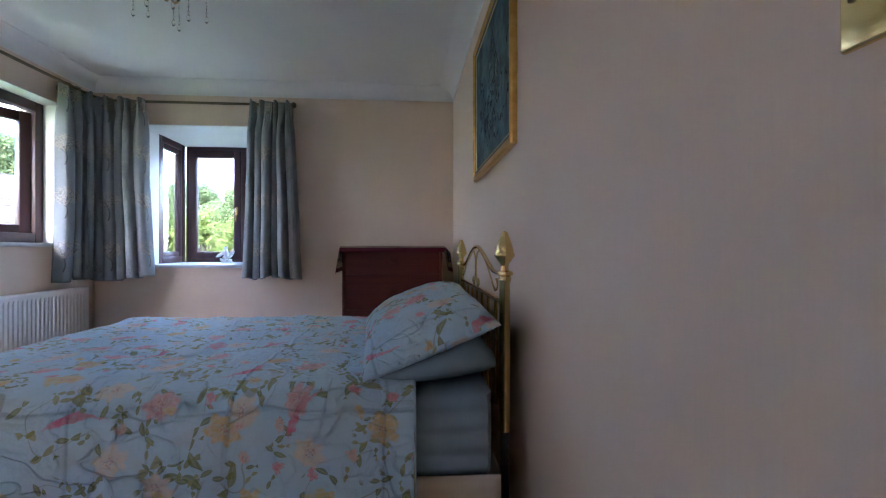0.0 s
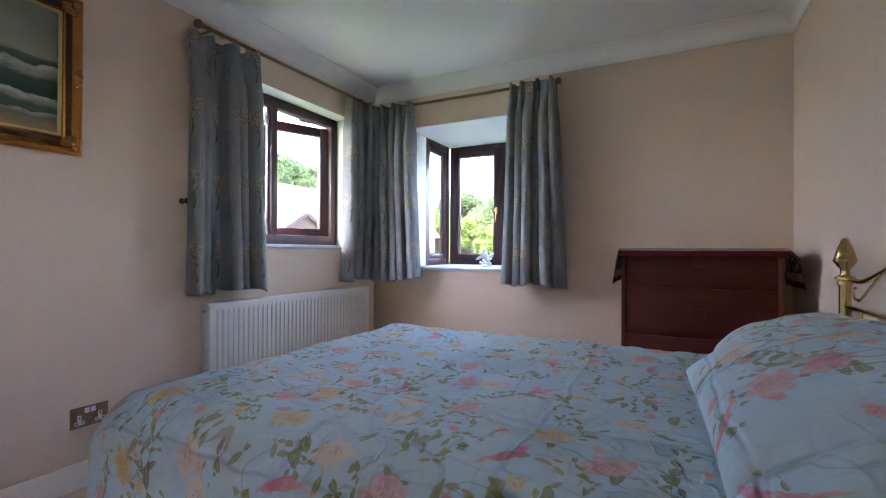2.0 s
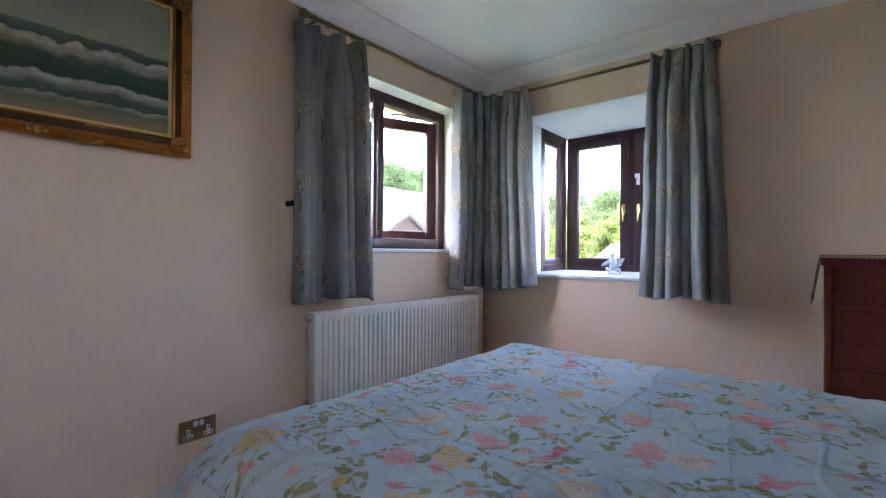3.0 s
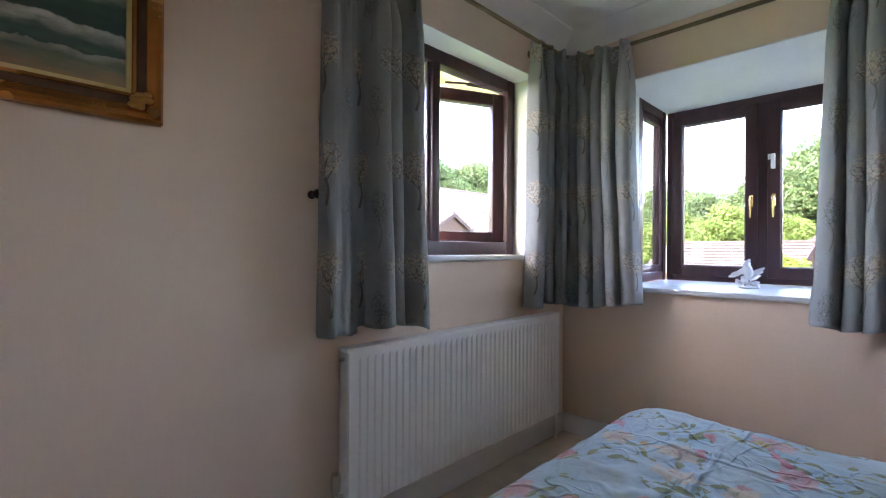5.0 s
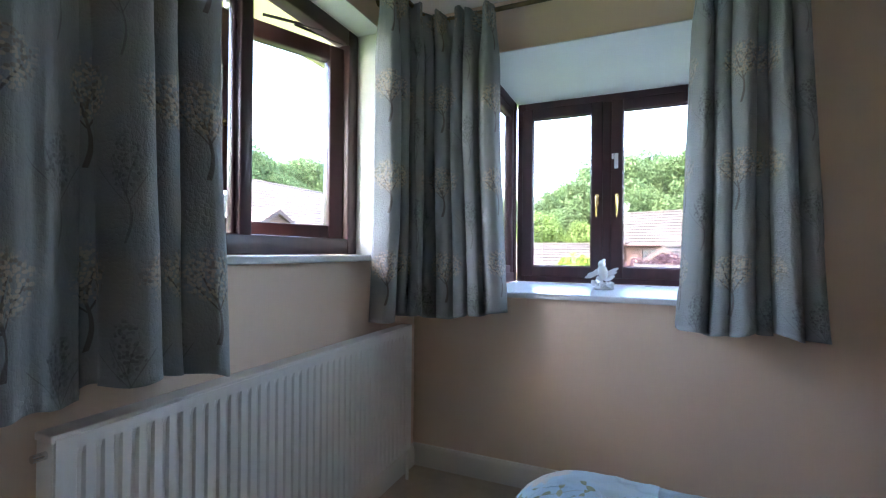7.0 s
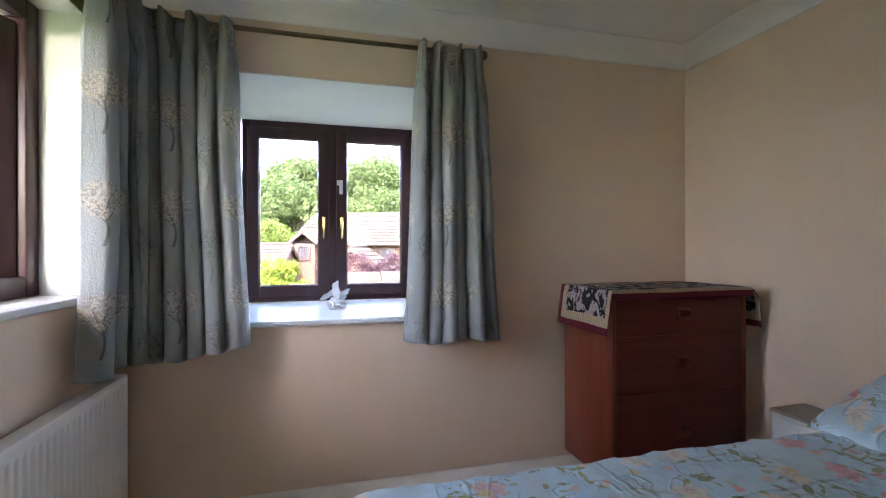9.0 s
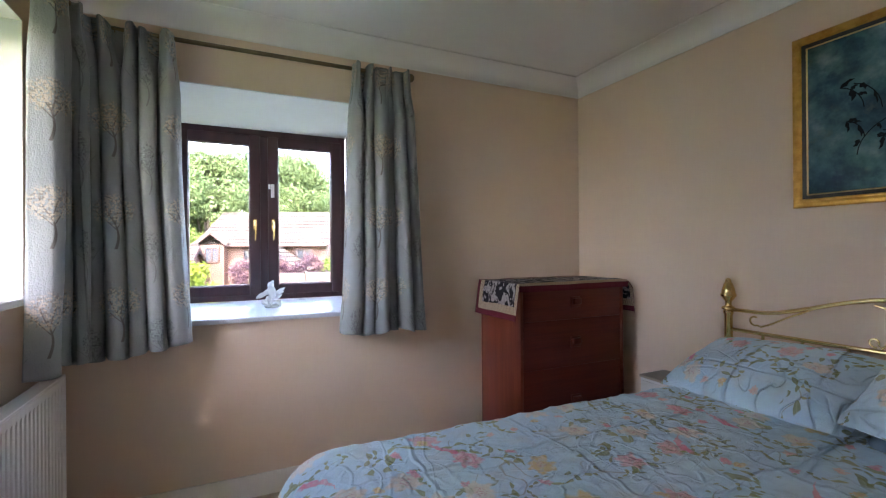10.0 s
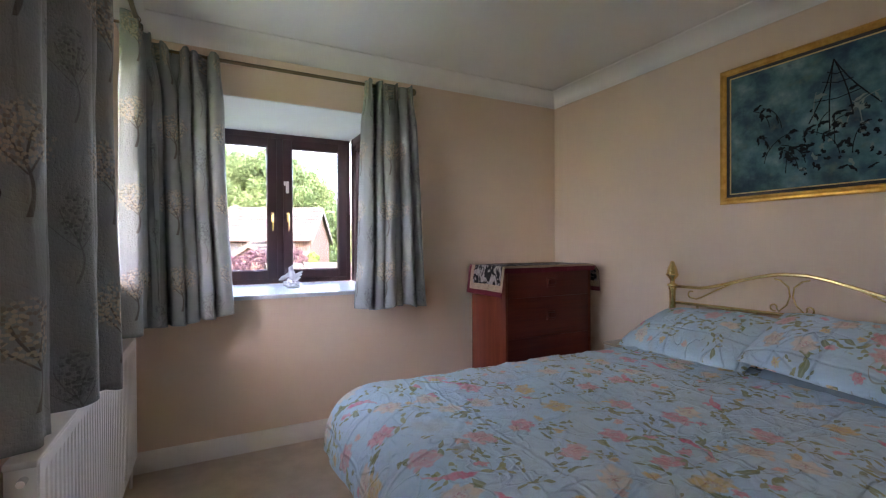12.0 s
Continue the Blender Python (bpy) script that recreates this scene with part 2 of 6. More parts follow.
def skirting():
    prof = [(0, 0), (0.016, 0), (0.016, 0.078), (0.013, 0.086), (0.013, 0.092), (0.009, 0.100), (0.006, 0.108), (0, 0.110)]
    runs = (("far", [((XL, YF, 0), (0, -1, 0)), ((XR, YF, 0), (0, -1, 0))]),
            ("left", [((XL, YN, 0), (1, 0, 0)), ((XL, YF - 0.016, 0), (1, 0, 0))]),
            ("right", [((XR, YN, 0), (-1, 0, 0)), ((XR, YF - 0.016, 0), (-1, 0, 0))]),
            ("near", [((XL + 0.016, YN, 0), (0, 1, 0)), ((XR - 0.016, YN, 0), (0, 1, 0))]))
    for nm, run in runs:
        bm = bmesh.new()
        extrude_profile(bm, prof, run)
        solo("baseboard_" + nm, bm, GLOSS, "cream gloss moulded skirting board along the wall", "baseboard", 30, kind="structure")


def bar(bm, a, b, w, d, axis):
    """A frame bar from a to b, of face width w and depth d, with chamfered edges; axis: 'x' or 'y', the wall's normal."""
    a, b = Vector(a), Vector(b)
    lo = Vector((min(a.x, b.x), min(a.y, b.y), min(a.z, b.z)))
    hi = Vector((max(a.x, b.x), max(a.y, b.y), max(a.z, b.z)))
    for i in range(3):
        if hi[i] - lo[i] < 1e-6:
            e = d / 2 if "xyz"[i] == axis else w / 2
            lo[i] -= e
            hi[i] += e
    soft_box(bm, lo.x, hi.x, lo.y, hi.y, lo.z, hi.z, 0.006, 2)


def rect_frame(bm, u0, u1, z0, z1, w, d, at, axis):
    """Four bars round the rectangle u0..u1, z0..z1 (outer size); at: the middle of the depth."""
    def p(u, z):
        return (at, u, z) if axis == "x" else (u, at, z)
    h = w / 2
    bar(bm, p(u0 + h, z0), p(u0 + h, z1), w, d, axis)
    bar(bm, p(u1 - h, z0), p(u1 - h, z1), w, d, axis)
    bar(bm, p(u0 + w - 0.001, z0 + h), p(u1 - w + 0.001, z0 + h), w, d - 0.002, axis)
    bar(bm, p(u0 + w - 0.001, z1 - h), p(u1 - w + 0.001, z1 - h), w, d - 0.002, axis)


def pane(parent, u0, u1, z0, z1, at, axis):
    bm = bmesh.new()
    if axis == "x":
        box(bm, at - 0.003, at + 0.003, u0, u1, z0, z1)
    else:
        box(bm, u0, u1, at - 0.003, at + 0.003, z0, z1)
    ob = part("pane", bm, GLASS, parent, "window glass with a tint that dims the view outside", None)
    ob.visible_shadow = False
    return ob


def window_handle(parent, m, flip=1):
    bm = bmesh.new()
    soft_box(bm, -0.011, 0.011, -0.006, 0.0, -0.035, 0.04, 0.005, 2, m)
    lathe(bm, [(0.009, 0), (0.009, 0.012), (0.007, 0.03), (0.0, 0.031)], 12, m=m @ pose(0, -0.004, 0.022, 90, 0, 0))
    tube(bm, [m @ Vector(p) for p in ((0, -0.030, 0.026), (0, -0.034, 0.008), (0.001, -0.032, -0.04), (0.0, -0.03, -0.088), (0, -0.024, -0.10))], [0.007, 0.008, 0.007, 0.0065, 0.004], 10)
    part("handle", bm, BRASS, parent, "polished brass casement handle")


def stay_sensor(parent, m):
    bm = bmesh.new()
    soft_box(bm, -0.011, 0.011, -0.016, 0, -0.045, 0.045, 0.003, 2, m)
    part("contact_sensor", bm, WPLASTIC, parent, "small white plastic alarm contact")
    bm = bmesh.new()
    soft_box(bm, -0.026, -0.013, -0.012, 0, 0.012, 0.045, 0.003, 2, m)
    part("magnet", bm, WPLASTIC, parent, "small white plastic magnet")


def window_far():
    x0, x1, z0, z1 = OF
    w = thing("window_1", "dark rosewood framed projecting casement window with side lights", "window", at=(x0, 4.7, z0))
    w["kind"] = "structure"
    inv = Matrix.Translation((-x0, -4.7, -z0))
    def fin(name, bm, mat, label="", parent=w, smooth=0):
        bmesh.ops.transform(bm, matrix=inv, verts=bm.verts)
        return part(name, bm, mat, parent, label, smooth)
    bm = bmesh.new()
    rect_frame(bm, x0, x1, z0, z1, 0.052, 0.07, 4.725, "y")
    bar(bm, (-1.548, 4.725, z0 + 0.05), (-1.548, 4.725, z1 - 0.05), 0.05, 0.066, "y")
    fin("window_frame", bm, ROSE)
    for a, b in ((-2.066, -1.572), (-1.524, -1.030)):
        bm = bmesh.new()
        rect_frame(bm, a, b, z0 + 0.035, z1 - 0.045, 0.066, 0.06, 4.715, "y")
        s = fin("casement", bm, ROSE, "rosewood casement sash")
        bm = bmesh.new()
        rect_frame(bm, a + 0.058, b - 0.058, z0 + 0.093, z1 - 0.103, 0.014, 0.03, 4.712, "y")
        g = part("bead", bm, ROSE, s)
        g.data.transform(inv)
        g = pane(s, a + 0.06, b - 0.06, z0 + 0.095, z1 - 0.105, 4.722, "y")
        g.data.transform(inv)
        mid = a + 0.033 if a > -1.6 else b - 0.033
        window_handle(s, inv @ pose(mid, 4.685, 1.42))
        if a > -1.6:
            stay_sensor(s, inv @ pose(mid - 0.004, 4.685, 1.655))
    for xs, nm in ((x0, -1), (x1, 1)):
        bm = bmesh.new()
        at = xs + nm * 0.036
        rect_frame(bm, 4.20, 4.69, z0, z1, 0.06, 0.07, at, "x")
        s = fin("side_light", bm, ROSE, "narrow fixed rosewood side light")
        bm = bmesh.new()
        rect_frame(bm, 4.255, 4.635, z0 + 0.055, z1 - 0.055, 0.05, 0.052, at, "x")
        g = part("sash", bm, ROSE, s)
        g.data.transform(inv)
        g = pane(s, 4.30, 4.59, z0 + 0.10, z1 - 0.10, at, "x")
        g.data.transform(inv)
    bm = bmesh.new()
    soft_box(bm, x0 - 0.02, x1 + 0.02, YF - 0.035, YF, z0 - 0.026, z0, 0.006, 3)
    box(bm, x0, x1, YF, 4.69, z0 - 0.026, z0 - 0.0002)
    fin("window_sill", bm, SILLP, "deep white painted sill board")
    # the projecting bay's base, roof and ceiling
    bm = bmesh.new()
    box(bm, x0 - 0.08, x1 + 0.08, YF + 0.30, 4.78, z0 - 0.2, z0 - 0.026)
    fin("bay_base", bm, GLOSS)
    bm = bmesh.new()
    box(bm, x0 - 0.08, x1 + 0.08, YF + 0.30, 4.80, z1, z1 + 0.08)
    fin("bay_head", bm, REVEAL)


def window_left():
    a, b, z0, z1 = OL
    xf = XL - 0.135                  # face of the frame
    at = xf - 0.035
    w = thing("window_2", "dark rosewood window with one casement standing open", "window", at=(XL, a, z0))
    w["kind"] = "structure"
    inv = Matrix.Translation((-XL, -a, -z0))
    def fin(name, bm, mat, label="", parent=w):
        bmesh.ops.transform(bm, matrix=inv, verts=bm.verts)
        return part(name, bm, mat, parent, label)
    mull = 2.925
    bm = bmesh.new()
    rect_frame(bm, a, b, z0 + 0.001, z1, 0.070, 0.07, at, "x")
    bar(bm, (at, mull, z0 + 0.05), (at, mull, z1 - 0.05), 0.052, 0.066, "x")
    fin("window_frame", bm, ROSE)
    # fixed light beside it
    bm = bmesh.new()
    rect_frame(bm, a + 0.055, mull - 0.028, z0 + 0.055, z1 - 0.055, 0.014, 0.03, at, "x")
    s = fin("fixed_light", bm, ROSE, "fixed light with a slim rosewood bead")
    g = pane(s, a + 0.06, mull - 0.032, z0 + 0.06, z1 - 0.06, at, "x")
    g.data.transform(inv)
    # open casement, hung on the far jamb
    hy, ang = b - 0.070, -24
    hinge = inv @ Matrix.Translation((at - 0.025, hy, 0)) @ pose(0, 0, 0, 0, 0, ang) @ Matrix.Translation((-at + 0.025, -hy, 0))
    bm = bmesh.new()
    rect_frame(bm, mull + 0.018, hy + 0.01, z0 + 0.06, z1 - 0.085, 0.070, 0.06, at - 0.02, "x")
    bmesh.ops.transform(bm, matrix=hinge, verts=bm.verts)
    s = part("casement", bm, ROSE, w, "open rosewood casement swung outward")
    g = pane(s, mull + 0.078, hy - 0.05, z0 + 0.11, z1 - 0.145, at - 0.02, "x")
    g.data.transform(hinge)
    window_handle(s, hinge @ Matrix.Translation((at + 0.011, mull + 0.05, 1.58)) @ pose(0, 0, 0, 0, 0, 90) @ pose(0, 0, 0, 0, 90, 0))
    stay_sensor(s, hinge @ Matrix.Translation((at + 0.011, mull + 0.05, 1.75)) @ pose(0, 0, 0, 0, 0, 90))
    # friction stays and the hinge keeps on the mullion
    for z in (z1 - 0.066,):
        bm = bmesh.new()
        tube(bm, [(at + 0.01, hy - 0.02, z), (at - 0.07, mull + 0.33, z)], 0.006, 6)
        tube(bm, [(at + 0.01, hy - 0.16, z), (at - 0.13, mull + 0.22, z)], 0.006, 6)
        fin("stay", bm, BLACKM, "dark metal friction stay")
    for z in (z0 + 0.17, z1 - 0.15):
        bm = bmesh.new()
        soft_box(bm, at - 0.034, at - 0.008, mull - 0.044, mull - 0.030, z - 0.045, z + 0.045, 0.004, 2)
        tube(bm, [(at - 0.02, mull - 0.046, z - 0.03), (at - 0.02, mull - 0.046, z + 0.03)], 0.008, 8)
        fin("keep", bm, WPLASTIC, "white hinge keep on the mullion")
    bm = bmesh.new()
    soft_box(bm, XL, XL + 0.03, a - 0.03, b + 0.03, z0 - 0.026, z0, 0.006, 3)
    box(bm, xf - 0.03, XL, a, b, z0 - 0.026, z0 - 0.0002)
    fin("window_sill", bm, SILLP, "white painted sill board")


def reveals():
    """Smooth white plaster lining the two openings."""
    x0, x1, z0, z1 = OF
    bm = bmesh.new()
    box(bm, x0, x0 + 0.004, YF + 0.001, 4.20, z0, z1)
    box(bm, x1 - 0.004, x1, YF + 0.001, 4.20, z0, z1)
    box(bm, x0 + 0.004, x1 - 0.004, YF + 0.001, 4.69, z1 - 0.006, z1 - 0.002)
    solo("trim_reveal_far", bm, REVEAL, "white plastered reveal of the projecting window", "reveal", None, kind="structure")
    a, b, z0, z1 = OL
    bm = bmesh.new()
    u0, u1 = XL - 0.134, XL - 0.001
    box(bm, u0, u1, a, a + 0.004, z0, z1)
    box(bm, u0, u1, b - 0.004, b, z0, z1)
    box(bm, u0, u1, a + 0.004, b - 0.004, z1 - 0.004, z1)
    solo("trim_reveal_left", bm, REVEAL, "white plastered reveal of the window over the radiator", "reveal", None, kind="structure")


def fill_windows():
    # None of these windows is known; they are added to brighten the room.
    for nm, hole, at, axis in (("fill_window_3", ON, XR + 0.12, "x"), ("fill_window_4", OB, XL - 0.17, "x"), ("fill_window_5", OC, YN - 0.12, "y")):
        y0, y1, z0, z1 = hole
        w = thing(nm, "unseen plain rosewood window added behind the walk for fill light", "window")
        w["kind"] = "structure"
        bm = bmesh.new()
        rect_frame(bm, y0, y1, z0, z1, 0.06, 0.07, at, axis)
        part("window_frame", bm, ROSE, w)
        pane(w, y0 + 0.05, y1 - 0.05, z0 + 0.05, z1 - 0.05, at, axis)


walls()
fill_windows()
coving()
skirting()
window_far()
window_left()
reveals()

# ---- materials of the furnishings ----
def uv_place(nt):
    n = nt.nodes.new("ShaderNodeUVMap")
    return n.outputs[0]


def voronoi(nt, vec, scale, rnd=1.0):
    n = nt.nodes.new("ShaderNodeTexVoronoi")
    n.voronoi_dimensions = "2D"
    n.inputs["Scale"].default_value, n.inputs["Randomness"].default_value = scale, rnd
    nt.links.new(vec, n.inputs["Vector"])
    return n


def vec_math(nt, op, a, b=None):
    n = nt.nodes.new("ShaderNodeVectorMath")
    n.operation = op
    for i, v in enumerate((a, b)):
        if v is None:
            continue
        if isinstance(v, tuple):
            n.inputs[i].default_value = v
        else:
            nt.links.new(v, n.inputs[i])
    return n.outputs[0]


def split(nt, vec):
    n = nt.nodes.new("ShaderNodeSeparateXYZ")
    nt.links.new(vec, n.inputs[0])
    return n.outputs[0], n.outputs[1], n.outputs[2]


def motif(nt, uv, scale, shift):
    """A scattered motif: local x and y turned by chance, and two random numbers."""
    v = vec_math(nt, "ADD", uv, shift)
    vo = voronoi(nt, v, scale, 0.85)
    loc = vec_math(nt, "SUBTRACT", v, vo.outputs["Position"])
    r1, r2, r3 = split(nt, vo.outputs["Color"])
    rot = nt.nodes.new("ShaderNodeVectorRotate")
    rot.rotation_type = "Z_AXIS"
    nt.links.new(loc, rot.inputs["Vector"])
    nt.links.new(math_node(nt, "MULTIPLY", r3, 6.283), rot.inputs["Angle"])
    x, y, _ = split(nt, rot.outputs[0])
    return x, y, r1, r2


def ramp(nt, fac, stops, interp="CONSTANT"):
    n = nt.nodes.new("ShaderNodeValToRGB")
    n.color_ramp.interpolation = interp
    els = n.color_ramp.elements
    while len(els) < len(stops):
        els.new(0.5)
    for e, (p, c) in zip(els, stops):
        e.position, e.color = p, (*c, 1)
    nt.links.new(fac, n.inputs[0])
    return n.outputs[0]


def leaf_layer(nt, uv, col, scale, shift, a, b, keep, dense):
    x, y, r1, r2 = motif(nt, uv, scale, shift)
    # two leaves that meet at the motif's middle
    ax = math_node(nt, "SUBTRACT", math_node(nt, "ABSOLUTE", x), a)
    yy = math_node(nt, "SUBTRACT", y, math_node(nt, "MULTIPLY", math_node(nt, "MULTIPLY", x, x), 6.0))
    body = math_node(nt, "SUBTRACT", 1.0, math_node(nt, "POWER", math_node(nt, "DIVIDE", ax, a), 2.0))
    e = math_node(nt, "DIVIDE", math_node(nt, "ABSOLUTE", yy), math_node(nt, "MAXIMUM", math_node(nt, "MULTIPLY", body, b), 0.0002))
    mask = stretch(nt, e, 1.05, 0.8)
    mask = math_node(nt, "MULTIPLY", mask, math_node(nt, "LESS_THAN", r1, keep))
    mask = math_node(nt, "MULTIPLY", mask, dense)
    vein = stretch(nt, math_node(nt, "ABSOLUTE", yy), 0.0, b * 0.3)
    g = ramp(nt, r2, [(0, (0.16, 0.19, 0.045)), (0.3, (0.30, 0.32, 0.08)), (0.55, (0.17, 0.21, 0.06)), (0.8, (0.42, 0.41, 0.14))], "LINEAR")
    g = mix_colour(nt, vein, (0.34, 0.36, 0.14), g)
    return mix_colour(nt, math_node(nt, "MULTIPLY", mask, 0.80), col, g)


def floral(name, base1, base2):
    m, nt, p = nodes_of(name)
    uv = uv_place(nt)
    warp = nt.nodes.new("ShaderNodeTexNoise")
    warp.inputs["Scale"].default_value = 9.0
    nt.links.new(uv, warp.inputs["Vector"])
    warp_slow = nt.nodes.new("ShaderNodeTexNoise")
    warp_slow.inputs["Scale"].default_value = 3.0
    nt.links.new(uv, warp_slow.inputs["Vector"])
    wv = vec_math(nt, "MULTIPLY", vec_math(nt, "SUBTRACT", warp.outputs["Color"], (0.5, 0.5, 0.5)), (0.018, 0.018, 0))
    uvw = vec_math(nt, "ADD", uv, wv)
    col = mix_colour(nt, noise_of(nt, uv, 5, 3), base1, base2)
    # faint grey washes in the ground of the print
    col = mix_colour(nt, math_node(nt, "MULTIPLY", stretch(nt, noise_of(nt, uv, 7.5, 2), 0.56, 0.7), 0.35), col, (0.58, 0.58, 0.52))
    # stems: bending lines
    n1 = noise_of(nt, uv, 4.2, 1.0)
    line = stretch(nt, math_node(nt, "ABSOLUTE", math_node(nt, "SUBTRACT", n1, 0.5)), 0.0048, 0.0015)
    gap = stretch(nt, noise_of(nt, vec_math(nt, "ADD", uv, (7.3, 2.1, 0)), 6.0, 1.0), 0.47, 0.55)
    col = mix_colour(nt, math_node(nt, "MULTIPLY", math_node(nt, "MULTIPLY", line, gap), 0.55), col, (0.30, 0.28, 0.15))
    near_stem = stretch(nt, math_node(nt, "ABSOLUTE", math_node(nt, "SUBTRACT", n1, 0.5)), 0.075, 0.06)
    col = leaf_layer(nt, uvw, col, 14.0, (0.0, 0.0, 0), 0.020, 0.0090, 0.68, near_stem)
    col = leaf_layer(nt, uvw, col, 9.5, (3.7, 1.9, 0), 0.034, 0.0145, 0.42, near_stem)
    col = leaf_layer(nt, uvw, col, 24.0, (5.1, 8.2, 0), 0.013, 0.006, 0.45, near_stem)
    # blossoms: ragged, pale, washed unevenly
    rag = nt.nodes.new("ShaderNodeTexNoise")
    rag.inputs["Scale"].default_value, rag.inputs["Detail"].default_value = 38.0, 2.0
    nt.links.new(uv, rag.inputs["Vector"])
    uvr = vec_math(nt, "ADD", uvw, vec_math(nt, "MULTIPLY", vec_math(nt, "SUBTRACT", rag.outputs["Color"], (0.5, 0.5, 0.5)), (0.030, 0.030, 0)))
    wash = stretch(nt, noise_of(nt, uv, 45, 2), 0.3, 0.55, 0.62, 1.0)
    for scale, shift, rad, keep, stops in (
            (5.2, (1.3, 4.4, 0), 0.062, 0.70, [(0, (0.78, 0.66, 0.54)), (0.20, (0.78, 0.45, 0.46)), (0.40, (0.80, 0.36, 0.42)), (0.52, (0.80, 0.72, 0.62)), (0.78, (0.74, 0.56, 0.24))]),
            (9.5, (2.9, 0.6, 0), 0.024, 0.34, [(0, (0.80, 0.34, 0.40)), (0.4, (0.80, 0.55, 0.48)), (0.75, (0.74, 0.58, 0.26))])):
        x, y, r1, r2 = motif(nt, uvr, scale, shift)
        r = math_node(nt, "SQRT", math_node(nt, "ADD", math_node(nt, "MULTIPLY", x, x), math_node(nt, "MULTIPLY", math_node(nt, "MULTIPLY", y, y), 1.7)))
        ang = math_node(nt, "ARCTAN2", y, x)
        lobes = math_node(nt, "MULTIPLY_ADD", math_node(nt, "COSINE", math_node(nt, "MULTIPLY", ang, 7.0)), 0.12, 0.88)
        rr = math_node(nt, "DIVIDE", r, math_node(nt, "MULTIPLY", lobes, rad))
        mask = math_node(nt, "MULTIPLY", stretch(nt, rr, 1.0, 0.72), math_node(nt, "LESS_THAN", r1, keep))
        tone = ramp(nt, r2, stops)
        petal = math_node(nt, "MULTIPLY_ADD", rr, 11.0, math_node(nt, "MULTIPLY", math_node(nt, "COSINE", math_node(nt, "MULTIPLY", ang, 7.0)), 1.6))
        tone = mix_colour(nt, stretch(nt, math_node(nt, "SINE", petal), 0.2, 0.95, 0.0, 0.35), tone, (0.82, 0.78, 0.72))
        heart = math_node(nt, "MULTIPLY", stretch(nt, rr, 0.45, 0.2), stretch(nt, noise_of(nt, uv, 150, 1), 0.45, 0.6))
        tone = mix_colour(nt, math_node(nt, "MULTIPLY", heart, 0.6), tone, (0.58, 0.20, 0.22))
        col = mix_colour(nt, math_node(nt, "MULTIPLY", math_node(nt, "MULTIPLY", mask, wash), 0.96), col, tone)
    # long pink plumes that thin out to one end
    x, y, r1, r2 = motif(nt, uvr, 3.0, (8.8, 3.3, 0))
    yy = math_node(nt, "SUBTRACT", y, math_node(nt, "MULTIPLY", math_node(nt, "MULTIPLY", x, x), 3.0))
    slim = stretch(nt, x, -0.07, 0.09, 0.016, 0.003)
    e = math_node(nt, "ADD", math_node(nt, "POWER", math_node(nt, "DIVIDE", x, 0.085), 2.0), math_node(nt, "POWER", math_node(nt, "DIVIDE", yy, slim), 2.0))
    mask = math_node(nt, "MULTIPLY", stretch(nt, e, 1.1, 0.5), math_node(nt, "LESS_THAN", r1, 0.5))
    pink = mix_colour(nt, stretch(nt, x, -0.06, 0.06), (0.80, 0.20, 0.32), (0.78, 0.45, 0.48))
    col = mix_colour(nt, math_node(nt, "MULTIPLY", math_node(nt, "MULTIPLY", mask, wash), 0.95), col, pink)
    nt.links.new(col, p.inputs["Base Color"])
    p.inputs["Roughness"].default_value = 0.55
    p.inputs["Sheen Weight"].default_value = 0.15
    p.inputs["Specular IOR Level"].default_value = 0.45
    weave = noise_of(nt, uv, 900, 1)
    h = math_node(nt, "MULTIPLY", weave, 0.10)
    # sharp pressed creases and small puckers
    for sx, sy, off, wide, amt in ((1.6, 3.6, 0.0, 0.011, 0.32), (3.4, 1.5, 3.0, 0.010, 0.32), (4.5, 9.0, 7.0, 0.022, 0.55), (11.0, 7.0, 11.0, 0.04, 0.35)):
        n = noise_of(nt, vec_math(nt, "ADD", vec_math(nt, "MULTIPLY", uv, (sx, sy, 1)), (off, off, 0)), 1.0, 1.5)
        tent = stretch(nt, math_node(nt, "ABSOLUTE", math_node(nt, "SUBTRACT", n, 0.5)), wide, 0.0)
        where = stretch(nt, noise_of(nt, vec_math(nt, "ADD", uv, (off + 4.0, off, 0)), 3.0, 1.0), 0.42, 0.6)
        h = math_node(nt, "ADD", h, math_node(nt, "MULTIPLY", math_node(nt, "MULTIPLY", tent, where), amt))
    # pressed lines where the cloth lay folded in its packet
    su, sv, _ = split(nt, vec_math(nt, "ADD", uv, vec_math(nt, "MULTIPLY", vec_math(nt, "SUBTRACT", warp_slow.outputs["Color"], (0.5, 0.5, 0.5)), (0.10, 0.10, 0))))
    for q, every, off in ((su, 0.43, 0.12), (sv, 0.40, 0.18)):
        saw = math_node(nt, "MULTIPLY", math_node(nt, "ABSOLUTE", math_node(nt, "SUBTRACT", math_node(nt, "FRACT", math_node(nt, "DIVIDE", math_node(nt, "ADD", q, off), every)), 0.5)), every)
        h = math_node(nt, "ADD", h, math_node(nt, "MULTIPLY", stretch(nt, saw, 0.011, 0.0), 0.6))
    h = math_node(nt, "ADD", h, math_node(nt, "MULTIPLY", noise_of(nt, uv, 16, 3), 0.9))
    relief(nt, p, h, 0.95, 0.014)
    return m


FLORAL = floral("floral_cotton", (0.53, 0.715, 0.79), (0.60, 0.775, 0.85))
SHEET = surface("blue_grey_sheet", (0.225, 0.29, 0.32), (0.285, 0.36, 0.39), 6.0, 300, 0.85, bump=0.3, depth=0.002, spec=0.2)
